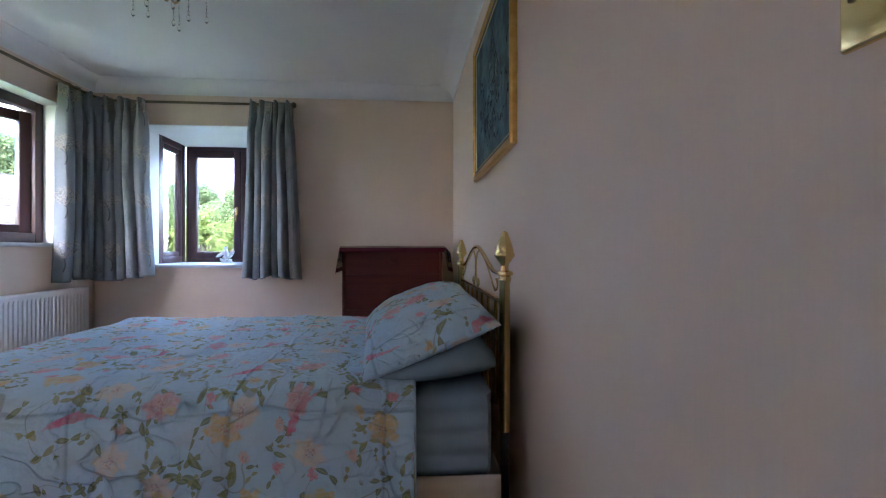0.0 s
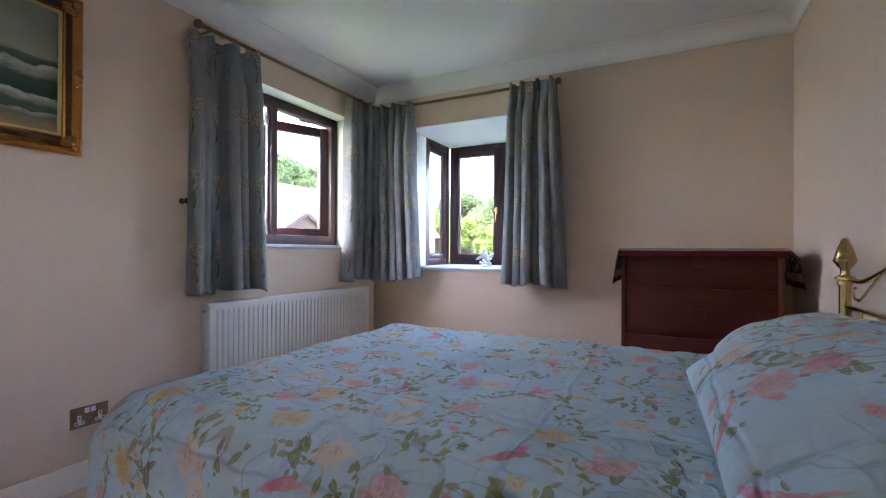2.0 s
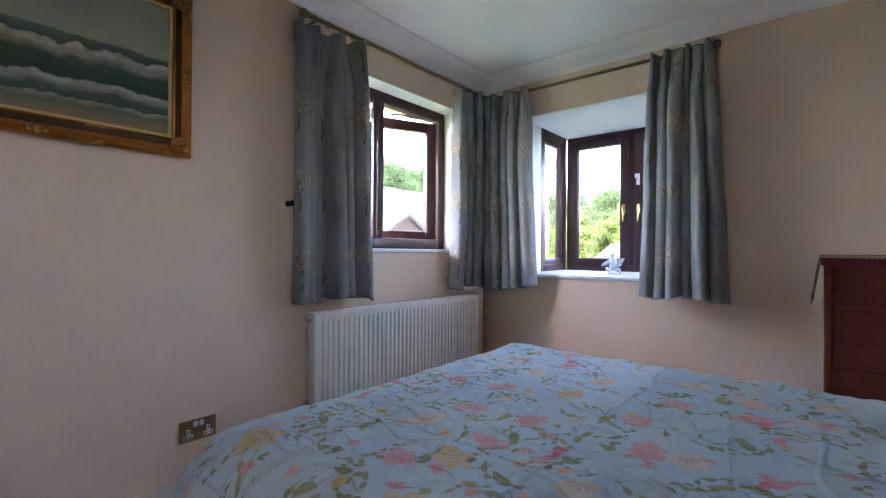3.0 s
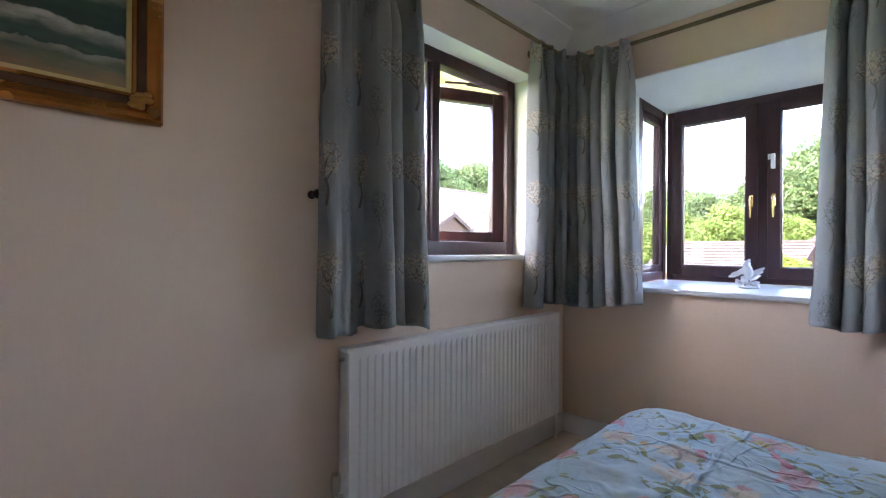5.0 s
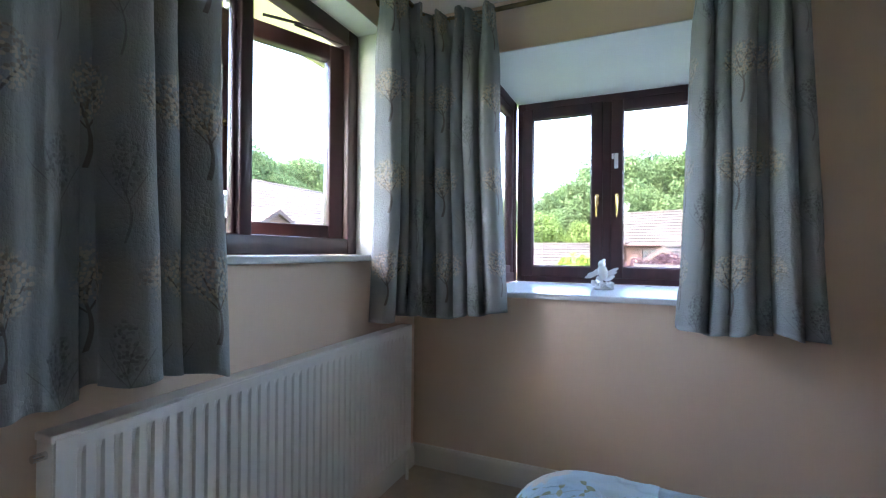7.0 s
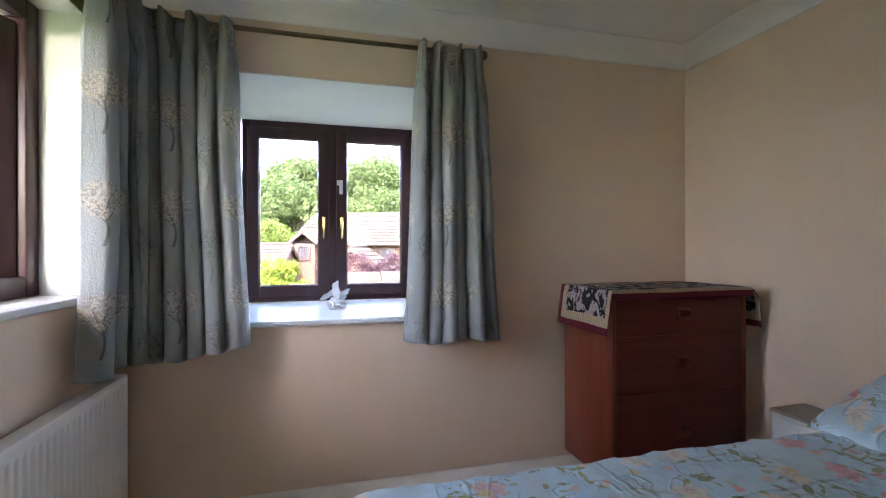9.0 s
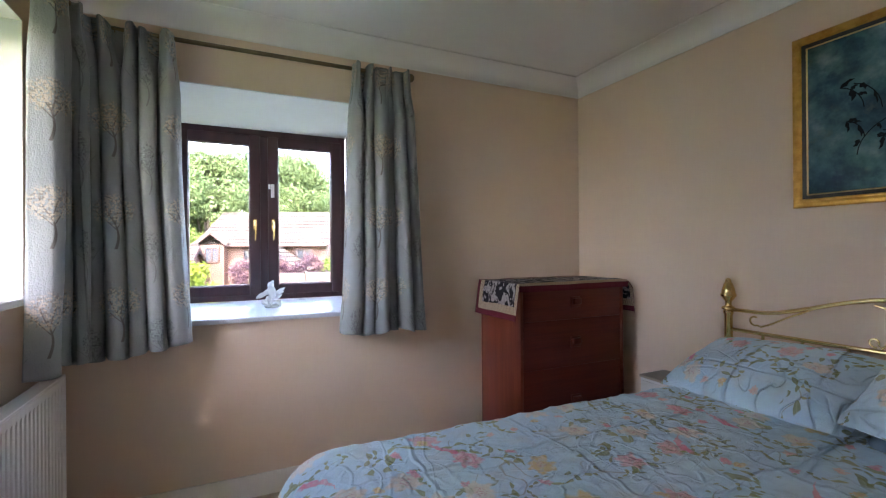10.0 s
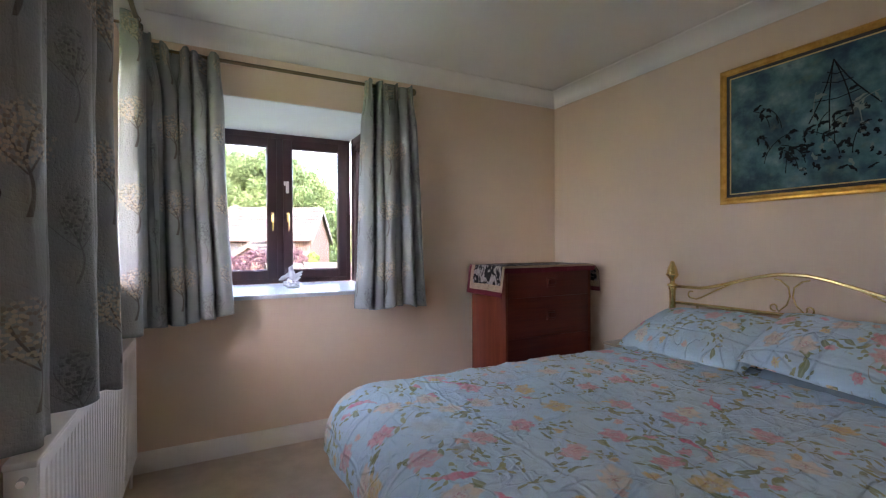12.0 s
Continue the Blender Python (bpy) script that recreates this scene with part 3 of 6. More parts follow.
VALANCE = surface("cream_valance", (0.52, 0.42, 0.30), (0.60, 0.50, 0.38), 6.0, 260, 0.85, bump=0.3, depth=0.002, spec=0.2)


def curtain_cloth():
    m, nt, p = nodes_of("tree_print_curtain")
    uv = uv_place(nt)
    u, v, _ = split(nt, uv)
    base = mix_colour(nt, noise_of(nt, uv, 4, 3), (0.240, 0.252, 0.240), (0.297, 0.310, 0.295))
    slub = noise_of(nt, vec_math(nt, "MULTIPLY", uv, (700, 60, 1)), 1.0, 2)
    base = mix_colour(nt, math_node(nt, "MULTIPLY", slub, 0.40), base, (0.135, 0.165, 0.172))
    P, H = 0.225, 0.377
    wob = math_node(nt, "MULTIPLY", math_node(nt, "SUBTRACT", noise_of(nt, uv, 48, 2), 0.5), 0.05)
    dots = voronoi(nt, uv, 135, 1.0)
    blot = stretch(nt, dots.outputs["Distance"], 0.66, 0.40)
    dr, dg, db = split(nt, dots.outputs["Color"])

    def mul(*xs):
        r = xs[0]
        for q in xs[1:]:
            r = math_node(nt, "MULTIPLY", r, q)
        return r

    def within(q, lo, hi):
        return mul(math_node(nt, "GREATER_THAN", q, lo), math_node(nt, "LESS_THAN", q, hi))

    # a blossoming tree in each repeat, and a faint sprig between the trees
    for off_u, off_v, tone, trunk, amount, rx, rz, wide in ((0.0, 0.331, (0.46, 0.38, 0.28), (0.080, 0.056, 0.045), 0.74, 0.078, 0.066, 1.15),
                                                            (0.47 * P, 0.331 + 0.40 * H, (0.15, 0.165, 0.16), (0.12, 0.12, 0.115), 0.60, 0.032, 0.066, 0.55)):
        cu = mul(math_node(nt, "SUBTRACT", math_node(nt, "FRACT", math_node(nt, "DIVIDE", math_node(nt, "ADD", u, off_u - 0.14 + 0.5 * P), P)), 0.5), P)
        cv = mul(math_node(nt, "FRACT", math_node(nt, "DIVIDE", math_node(nt, "ADD", v, off_v), H)), H)
        up = math_node(nt, "SUBTRACT", cv, 0.085)
        bend = mul(math_node(nt, "SINE", mul(up, 30.0)), 0.011)
        girth = stretch(nt, cv, 0.085, 0.20, 0.0062 * wide, 0.0032 * wide)
        tx = math_node(nt, "DIVIDE", math_node(nt, "ABSOLUTE", math_node(nt, "SUBTRACT", cu, bend)), girth)
        wood_mask = mul(stretch(nt, tx, 1.0, 0.6), within(cv, 0.085, 0.215))
        for start, lean in ((0.165, 0.75), (0.185, 0.35)):
            rise = math_node(nt, "SUBTRACT", cv, start)
            br = math_node(nt, "ABSOLUTE", math_node(nt, "SUBTRACT", math_node(nt, "ABSOLUTE", math_node(nt, "SUBTRACT", cu, mul(bend, 0.6))), mul(rise, lean)))
            wood_mask = math_node(nt, "MAXIMUM", wood_mask, mul(stretch(nt, br, 0.0028 * wide, 0.0014 * wide), within(cv, start, start + 0.075)))
        base = mix_colour(nt, mul(wood_mask, amount), base, trunk)
        e = math_node(nt, "ADD", math_node(nt, "POWER", math_node(nt, "DIVIDE", math_node(nt, "ADD", cu, wob), rx), 2.0), math_node(nt, "POWER", math_node(nt, "DIVIDE", math_node(nt, "SUBTRACT", math_node(nt, "ADD", cv, mul(wob, 0.7)), 0.245), rz), 2.0))
        crown = mul(stretch(nt, e, 1.15, 0.55), blot, math_node(nt, "LESS_THAN", dg, 0.82))
        shade = mix_colour(nt, stretch(nt, dr, 0.62, 0.72), tone, tuple(q * 0.42 for q in tone))
        base = mix_colour(nt, mul(crown, amount), base, shade)
    nt.links.new(base, p.inputs["Base Color"])
    p.inputs["Roughness"].default_value = 0.65
    p.inputs["Sheen Weight"].default_value = 0.1
    p.inputs["Specular IOR Level"].default_value = 0.25
    crumple = noise_of(nt, vec_math(nt, "MULTIPLY", uv, (22, 7, 1)), 1.0, 4, 0.6)
    relief(nt, p, math_node(nt, "MULTIPLY_ADD", crumple, 5.0, math_node(nt, "MULTIPLY_ADD", blot, 0.5, slub)), 0.4, 0.002)
    return m


CURTAIN = curtain_cloth()


def wood(name, c1, c2, c3, along="z", rough=0.5, coat=0.0):
    m, nt, p = nodes_of(name)
    s = {"x": (1.2, 22, 22), "y": (22, 1.2, 22), "z": (22, 22, 1.2)}[along]
    v = place(nt, "Object", s)
    g = noise_of(nt, v, 1.4, 6, 0.65)
    fine = noise_of(nt, v, 7.0, 4, 0.7)
    patch = noise_of(nt, place(nt), 2.5, 3)
    col = ramp(nt, math_node(nt, "MULTIPLY_ADD", fine, 0.4, math_node(nt, "MULTIPLY", g, 0.6)), [(0.3, c1), (0.5, c2), (0.7, c3)], "LINEAR")
    col = mix_colour(nt, math_node(nt, "MULTIPLY", stretch(nt, patch, 0.35, 0.7), 0.35), col, c1)
    nt.links.new(col, p.inputs["Base Color"])
    nt.links.new(math_node(nt, "MULTIPLY_ADD", fine, 0.2, rough - 0.1), p.inputs["Roughness"])
    p.inputs["Coat Weight"].default_value = coat
    p.inputs["Coat Roughness"].default_value = 0.25
    relief(nt, p, fine, 0.12, 0.0008)
    p.inputs["Specular IOR Level"].default_value = 0.28
    return m


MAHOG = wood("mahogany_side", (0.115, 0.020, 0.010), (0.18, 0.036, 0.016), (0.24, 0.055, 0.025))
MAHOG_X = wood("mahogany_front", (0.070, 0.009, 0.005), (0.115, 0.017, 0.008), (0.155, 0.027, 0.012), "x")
DARKWOOD = wood("dark_knob_wood", (0.022, 0.007, 0.005), (0.045, 0.014, 0.009), (0.06, 0.02, 0.012), "x")
CREAMWOOD = surface("cream_painted_wood", (0.68, 0.66, 0.62), (0.76, 0.74, 0.70), 5.0, 60, 0.5, bump=0.1)
TANTOP = surface("tan_table_top", (0.40, 0.31, 0.22), (0.48, 0.38, 0.28), 5.0, 60, 0.5, bump=0.1)
GILT = surface("gilt_frame", (0.46, 0.22, 0.040), (0.70, 0.40, 0.10), 30.0, 160, 0.38, 0.85, bump=0.35, depth=0.002)
GILT_B = surface("brown_gilt", (0.36, 0.135, 0.028), (0.52, 0.215, 0.048), 9.0, 160, 0.25, 0.85, bump=0.4, depth=0.002)
GILT_D = surface("dark_gilt", (0.30, 0.12, 0.030), (0.50, 0.23, 0.060), 14.0, 160, 0.45, 0.7, bump=0.4, depth=0.002)
# dark colour standing in for the shade of a deep frame groove
GILT_G = surface("groove_shade", (0.055, 0.024, 0.012), (0.12, 0.052, 0.020), 14.0, 160, 0.4, 0.4, bump=0.3, depth=0.001)
SLIP = surface("gold_slip", (0.62, 0.46, 0.20), (0.72, 0.55, 0.27), 10.0, 120, 0.4, 0.6, bump=0.1)
BLACKWOOD = surface("black_inner_moulding", (0.015, 0.013, 0.012), (0.04, 0.035, 0.03), 10.0, 90, 0.4, bump=0.1)


def sea_paint():
    m, nt, p = nodes_of("sea_oil_paint")
    uv = uv_place(nt)
    u, v, _ = split(nt, uv)
    strokes = noise_of(nt, vec_math(nt, "MULTIPLY", uv, (5, 22, 1)), 1.0, 5, 0.65)
    cloud = noise_of(nt, vec_math(nt, "MULTIPLY", uv, (1.5, 3.0, 1)), 1.3, 3)
    sky_c = ramp(nt, math_node(nt, "MULTIPLY_ADD", cloud, 0.25, math_node(nt, "SUBTRACT", v, 0.12)), [(0.45, (0.40, 0.37, 0.25)), (0.62, (0.33, 0.335, 0.24)), (0.85, (0.25, 0.275, 0.20)), (1.0, (0.30, 0.285, 0.19))], "LINEAR")
    sea_c = ramp(nt, math_node(nt, "MULTIPLY_ADD", strokes, 0.22, math_node(nt, "SUBTRACT", v, 0.11)), [(0.0, (0.30, 0.19, 0.09)), (0.07, (0.16, 0.16, 0.10)), (0.14, (0.05, 0.095, 0.065)), (0.30, (0.020, 0.050, 0.038)), (0.45, (0.055, 0.10, 0.075)), (0.58, (0.10, 0.14, 0.11))], "LINEAR")
    line = math_node(nt, "MULTIPLY_ADD", noise_of(nt, vec_math(nt, "MULTIPLY", uv, (4, 1, 1)), 1.0, 3), 0.05, 0.555)
    col = mix_colour(nt, stretch(nt, math_node(nt, "SUBTRACT", v, line), -0.006, 0.008), sea_c, sky_c)
    # rolling breakers: a billowing crest, foam that thins out below it and a dark trough above
    for base, lean, wide, amp, sd, tone in ((0.50, 0.02, 0.13, 0.16, 1.7, (0.55, 0.53, 0.42)), (0.30, -0.03, 0.10, 0.13, 5.3, (0.50, 0.49, 0.40)), (0.13, 0.01, 0.05, 0.06, 9.1, (0.32, 0.33, 0.25))):
        q = vec_math(nt, "ADD", vec_math(nt, "MULTIPLY", uv, (3.2, 0.6, 1)), (sd, sd, 0))
        puff = noise_of(nt, vec_math(nt, "ADD", vec_math(nt, "MULTIPLY", uv, (10, 12, 1)), (sd, 0, 0)), 1.0, 3)
        crest = math_node(nt, "ADD", math_node(nt, "MULTIPLY_ADD", math_node(nt, "SUBTRACT", noise_of(nt, q, 1.0, 2), 0.5), amp * 1.6, base), math_node(nt, "MULTIPLY_ADD", puff, 0.07, math_node(nt, "MULTIPLY_ADD", u, lean, -0.035)))
        depth = math_node(nt, "DIVIDE", math_node(nt, "SUBTRACT", crest, v), wide)
        shade = math_node(nt, "MULTIPLY", stretch(nt, depth, -0.55, -0.05), math_node(nt, "LESS_THAN", depth, 0.0))
        col = mix_colour(nt, math_node(nt, "MULTIPLY", shade, 0.55), col, (0.022, 0.055, 0.042))
        fade = math_node(nt, "MULTIPLY_ADD", strokes, -0.9, math_node(nt, "ADD", depth, 0.45))
        foam = math_node(nt, "MULTIPLY", stretch(nt, depth, 0.0, 0.10), stretch(nt, fade, 1.0, 0.25))
        body = mix_colour(nt, stretch(nt, puff, 0.35, 0.65), tuple(c * 0.62 for c in tone), tone)
        col = mix_colour(nt, math_node(nt, "MULTIPLY", foam, 0.92), col, body)
    nt.links.new(col, p.inputs["Base Color"])
    p.inputs["Roughness"].default_value = 0.42
    relief(nt, p, noise_of(nt, vec_math(nt, "MULTIPLY", uv, (40, 120, 1)), 1.0, 4), 0.4, 0.001)
    return m


def blue_paint():
    m, nt, p = nodes_of("blue_oil_paint")
    uv = uv_place(nt)
    a = noise_of(nt, uv, 3.2, 5, 0.6)
    b = noise_of(nt, vec_math(nt, "ADD", uv, (4.2, 1.7, 0)), 7.0, 4, 0.6)
    col = ramp(nt, a, [(0.30, (0.012, 0.028, 0.048)), (0.43, (0.032, 0.088, 0.108)), (0.54, (0.075, 0.175, 0.185)), (0.68, (0.19, 0.30, 0.29))], "LINEAR")
    col = mix_colour(nt, math_node(nt, "MULTIPLY", stretch(nt, b, 0.55, 0.75), 0.5), col, (0.14, 0.18, 0.13))
    col = mix_colour(nt, math_node(nt, "MULTIPLY", stretch(nt, b, 0.45, 0.25), 0.6), col, (0.02, 0.03, 0.07))
    nt.links.new(col, p.inputs["Base Color"])
    p.inputs["Roughness"].default_value = 0.6
    p.inputs["Specular IOR Level"].default_value = 0.25
    relief(nt, p, noise_of(nt, uv, 90, 4), 0.4, 0.001)
    return m


SEA, BLUEP = sea_paint(), blue_paint()
INKP = surface("dark_paint_strokes", (0.004, 0.006, 0.008), (0.012, 0.016, 0.018), 10, 90, 0.7, bump=0.2, spec=0.15)
PALEP = surface("pale_paint_strokes", (0.10, 0.16, 0.15), (0.17, 0.23, 0.20), 10, 90, 0.5, bump=0.2)


def runner_cloth():
    """Printed cotton: a maroon border, a beige patterned band, black and cream figures within. UV: metres from the cloth's corner."""
    m, nt, p = nodes_of("printed_runner")
    uv = uv_place(nt)
    u, v, _ = split(nt, uv)
    LU, LV = 1.165, 0.475
    d = math_node(nt, "MINIMUM", math_node(nt, "MINIMUM", u, math_node(nt, "SUBTRACT", LU, u)), math_node(nt, "MINIMUM", v, math_node(nt, "SUBTRACT", LV, v)))
    wob = nt.nodes.new("ShaderNodeTexNoise")
    wob.inputs["Scale"].default_value, wob.inputs["Detail"].default_value, wob.inputs["Distortion"].default_value = 17.0, 3.5, 1.6
    nt.links.new(uv, wob.inputs["Vector"])
    hatch = math_node(nt, "SINE", math_node(nt, "MULTIPLY", noise_of(nt, uv, 12, 2), 90.0))
    pale = mix_colour(nt, stretch(nt, hatch, 0.2, 0.6, 0.0, 0.6), (0.34, 0.30, 0.28), (0.15, 0.12, 0.12))
    fig = mix_colour(nt, stretch(nt, wob.outputs[0], 0.49, 0.52), (0.012, 0.010, 0.012), pale)
    zig = math_node(nt, "SINE", math_node(nt, "MULTIPLY", math_node(nt, "ADD", u, v), 420.0))
    rows = math_node(nt, "SINE", math_node(nt, "MULTIPLY", d, 620.0))
    band = mix_colour(nt, stretch(nt, math_node(nt, "MULTIPLY", zig, rows), -0.1, 0.3), (0.50, 0.38, 0.25), (0.22, 0.14, 0.095))
    col = mix_colour(nt, math_node(nt, "GREATER_THAN", d, 0.074), band, fig)
    col = mix_colour(nt, math_node(nt, "GREATER_THAN", d, 0.032), (0.12, 0.012, 0.020), col)
    nt.links.new(col, p.inputs["Base Color"])
    p.inputs["Roughness"].default_value = 0.85
    p.inputs["Specular IOR Level"].default_value = 0.2
    relief(nt, p, noise_of(nt, uv, 600, 2), 0.3, 0.001)
    return m


RUNNER = runner_cloth()
CRYSTAL = glass_material("crystal", (0.97, 0.985, 0.98))
PORCELAIN = surface("white_porcelain", (0.80, 0.80, 0.80), (0.86, 0.86, 0.85), 6, 80, 0.25, bump=0.05)


# ---- curtains, rails ----
def fold_depth(tubes, s):
    """How far the cloth lies back (+) or forward (-) at the share s: round tubes (start, end, depth, power) with sharp valleys between."""
    s = min(1.0, max(0.0, s))
    for a, b, d, power in tubes:
        if a <= s <= b:
            return 0.044 - d * math.sin(math.pi * (s - a) / (b - a)) ** power
    return 0.044


def along(path, s):
    """A point and the left-hand normal at the share s of a plan path."""
    pts = [Vector(p) for p in path]
    lens = [(b - a).length for a, b in zip(pts, pts[1:])]
    d = s * sum(lens)
    for i, l in enumerate(lens):
        if d <= l or i == len(lens) - 1:
            t = (pts[i + 1] - pts[i]).normalized()
            return pts[i] + t * d, Vector((-t.y, t.x))
        d -= l


def curtain(label, top, bottom, folds, z0, z1, seed, hooks, shift):
    """A short lined curtain: plan paths at its head and hem, folds as (share, depth) knots; hooks: shares of its gathers."""
    bm = bmesh.new()
    nu, nv = 230, 72
    def f(u, v):
        head = max(0.0, min(1.0, (v - 0.80) / 0.16))
        head = head * head * (3 - 2 * head)
        near = min(hooks, key=lambda h: abs(h - u))
        half = 0.5 / len(hooks)
        off = max(-1.0, min(1.0, (u - near) / half))
        ug = u - (u - near) * 0.34 * head * (0.02 < u < 0.98)      # gathers draw the cloth together under the pole
        a, na = along(top, ug)
        b, nb = along(bottom, u)
        k = v ** 0.8
        p, n = b.lerp(a, k), (nb.lerp(na, k)).normalized()
        t = Vector((n.y, -n.x))
        du = (0.012 * math.sin(v * 4 + seed) + 0.030 * noise.noise(Vector((u * 4, v * 1.6, seed + 6)))) * math.sin(math.pi * u)
        d = fold_depth(folds, u + du)
        slope = (fold_depth(folds, u + du + 0.010) - fold_depth(folds, u + du - 0.010)) / 0.020
        amp = 1.08 - 0.20 * v
        flare = max(0.0, (v - 0.965) / 0.035)
        pleat = math.cos(off * math.pi * 3.0 + seed)
        d = d * amp * (1 - 0.35 * head) + head * (0.034 * abs(off) ** 1.5 - 0.012) + pleat * 0.009 * head
        sway = noise.noise(Vector((u * 6 + seed, v * 2.2, seed))) * 0.016 * (1 - 0.5 * v)
        fine = noise.noise(Vector((u * 19 + seed, v * 4.0, seed + 4))) * 0.007 + noise.noise(Vector((u * 40 + seed, v * 9.0, seed + 2))) * 0.003
        slack = max(0.0, min(1.0, 0.5 + 1.6 * noise.noise(Vector((u * 3.2 + seed, seed, 1)))))
        fine += slack * 0.006 * math.sin(u * 58 + seed + 1.2 * math.sin(v * 3 + seed)) * (1 - 0.4 * v)
        drift = noise.noise(Vector((u * 3 + seed, v * 1.7, seed + 9))) * 0.014
        roll = max(-1.0, min(1.0, slope / 1.4)) * 0.019 * (1 - 0.7 * head)      # folds lean over their valleys
        p = p + n * min(0.028, d + sway + fine) + t * ((drift + roll) * (0 < u < 1))
        hem = 0.008 * math.sin(u * 31 + seed) + 0.012 * math.sin(u * 9 + seed * 2)
        z = z0 + (z1 - z0) * v + hem * (1 - v) ** 3 + flare * (0.016 * (1 - abs(off)) - 0.012 + 0.006 * pleat)
        return (p.x, p.y, z)

    us = [0.0]
    for i in range(nu):                           # cloth length along the folds, for the print
        p, q = Vector(f(i / nu, 0.35)), Vector(f((i + 1) / nu, 0.35))
        us.append(us[-1] + (q - p).xy.length)
    grid(bm, nu, nv, f, lambda u, v: (us[min(nu, round(u * nu))] + shift, z0 + (z1 - z0) * v))
    ob = solo("curtain", bm, CURTAIN, label, "curtain", 180, "curtains at the two windows", fix=False)
    so = ob.modifiers.new("thickness", "SOLIDIFY")
    so.thickness = 0.004
    return ob


RX, RY, RZ = -2.315, 3.785, 2.216
curtain("grey-blue tree print curtain hanging beside the radiator window",
        [(-2.42, 2.203), (-2.355, 2.192), (-2.332, 2.575)], [(-2.425, 2.212), (-2.375, 2.202), (-2.345, 2.635)],
        [(0.0, 0.36, 0.072, 0.28), (0.49, 0.63, 0.115, 1.0), (0.63, 0.745, 0.10, 1.1), (0.745, 1.0, 0.130, 0.9)],
        0.815, 2.204, 1.3, (0.10, 0.36, 0.62, 0.90), 0.0)
curtain("grey-blue tree print curtain wrapping the corner between windows",
        [(-2.345, 3.425), (-2.335, 3.62), (-2.25, 3.745), (-1.985, 3.765)], [(-2.36, 3.40), (-2.335, 3.60), (-2.22, 3.74), (-1.925, 3.775)],
        [(0.0, 0.12, 0.10, 0.9), (0.13, 0.235, 0.095, 1.1), (0.265, 0.405, 0.135, 0.8), (0.435, 0.515, 0.08, 1.2), (0.55, 0.655, 0.135, 1.0), (0.675, 0.76, 0.115, 1.1), (0.79, 0.872, 0.13, 1.1), (0.89, 1.0, 0.10, 0.9)],
        0.812, 2.232, 2.9, (0.03, 0.20, 0.38, 0.56, 0.76, 0.95), 0.06)
curtain("grey-blue tree print curtain hanging beside the projecting window",
        [(-1.155, 3.765), (-0.835, 3.755)], [(-1.222, 3.765), (-0.778, 3.745)],
        [(0.0, 0.19, 0.13, 0.9), (0.225, 0.345, 0.12, 1.1), (0.36, 0.53, 0.14, 0.9), (0.56, 0.645, 0.09, 1.2), (0.67, 0.84, 0.125, 0.9), (0.865, 1.0, 0.10, 1.0)],
        0.812, 2.232, 4.4, (0.05, 0.30, 0.58, 0.92), 0.11)


def curtain_rail():
    t = thing("curtain_rail", "aged brass curtain pole bent round the corner, with ball ends", "curtain rail")
    bm = bmesh.new()
    tube(bm, [(RX, 2.20, RZ), (RX, 3.66, RZ), (RX + 0.02, 3.74, RZ), (RX + 0.05, 3.775, RZ), (RX + 0.12, RY, RZ), (-0.85, RY, RZ)], 0.0105, 12)
    part("pole", bm, BRASS_D, t)
    for p, d in (((RX, 2.20, RZ), (0, -1, 0)), ((-0.85, RY, RZ), (1, 0, 0))):
        bm = bmesh.new()
        q = Vector((0, 0, 1)).rotation_difference(Vector(d)).to_matrix().to_4x4()
        lathe(bm, [(0.012, -0.012), (0.014, -0.006), (0.012, 0.0), (0.017, 0.006), (0.022, 0.014), (0.024, 0.022), (0.021, 0.032), (0.013, 0.040), (0.0, 0.042)], 18, m=Matrix.Translation(p) @ q)
        part("finial", bm, BRASS_D, t)
    for p, d in (((RX, 2.26, RZ), (XL, 2.26)), ((RX, 3.52, RZ), (XL, 3.52)), ((-2.10, RY, RZ), (-2.10, YF)), ((-0.90, RY, RZ), (-0.90, YF))):
        bm = bmesh.new()
        tube(bm, [p, (d[0], d[1], RZ)], 0.007, 8)
        n = Vector((d[0] - p[0], d[1] - p[1], 0)).normalized()
        q = Vector((0, 0, 1)).rotation_difference(-n).to_matrix().to_4x4()
        lathe(bm, [(0.022, 0), (0.022, 0.004), (0.010, 0.010)], 14, m=Matrix.Translation((d[0], d[1], RZ)) @ q)
        part("bracket", bm, BRASS_D, t)
    for a, b, k, ax in ((2.24, 2.56, 5, "y"), (3.45, 3.62, 3, "y"), (-2.2, -2.0, 4, "x"), (-1.14, -0.87, 5, "x")):
        for i in range(k):
            c = a + (b - a) * i / (k - 1)
            bm = bmesh.new()
            ring = []
            for j in range(15):
                w = 2 * math.pi * j / 14
                o, z = 0.016 * math.cos(w), RZ - 0.004 + 0.016 * math.sin(w)
                ring.append((RX + o, c, z) if ax == "y" else (c, RY + o, z))
            tube(bm, ring, 0.0022, 6)
            part("ring", bm, BRASS_D, t)


curtain_rail()
bm = bmesh.new()
lathe(bm, [(0.015, 0), (0.015, 0.004), (0.006, 0.008), (0.006, 0.03), (0.013, 0.036), (0.017, 0.046), (0.014, 0.056), (0.0, 0.060)], 16, m=Matrix.Translation((XL, 2.178, 1.302)) @ pose(0, 0, 0, 0, 90, 0))
solo("tieback_hook", bm, DARKWOOD, "dark brown round curtain tieback knob on the wall", "hook")


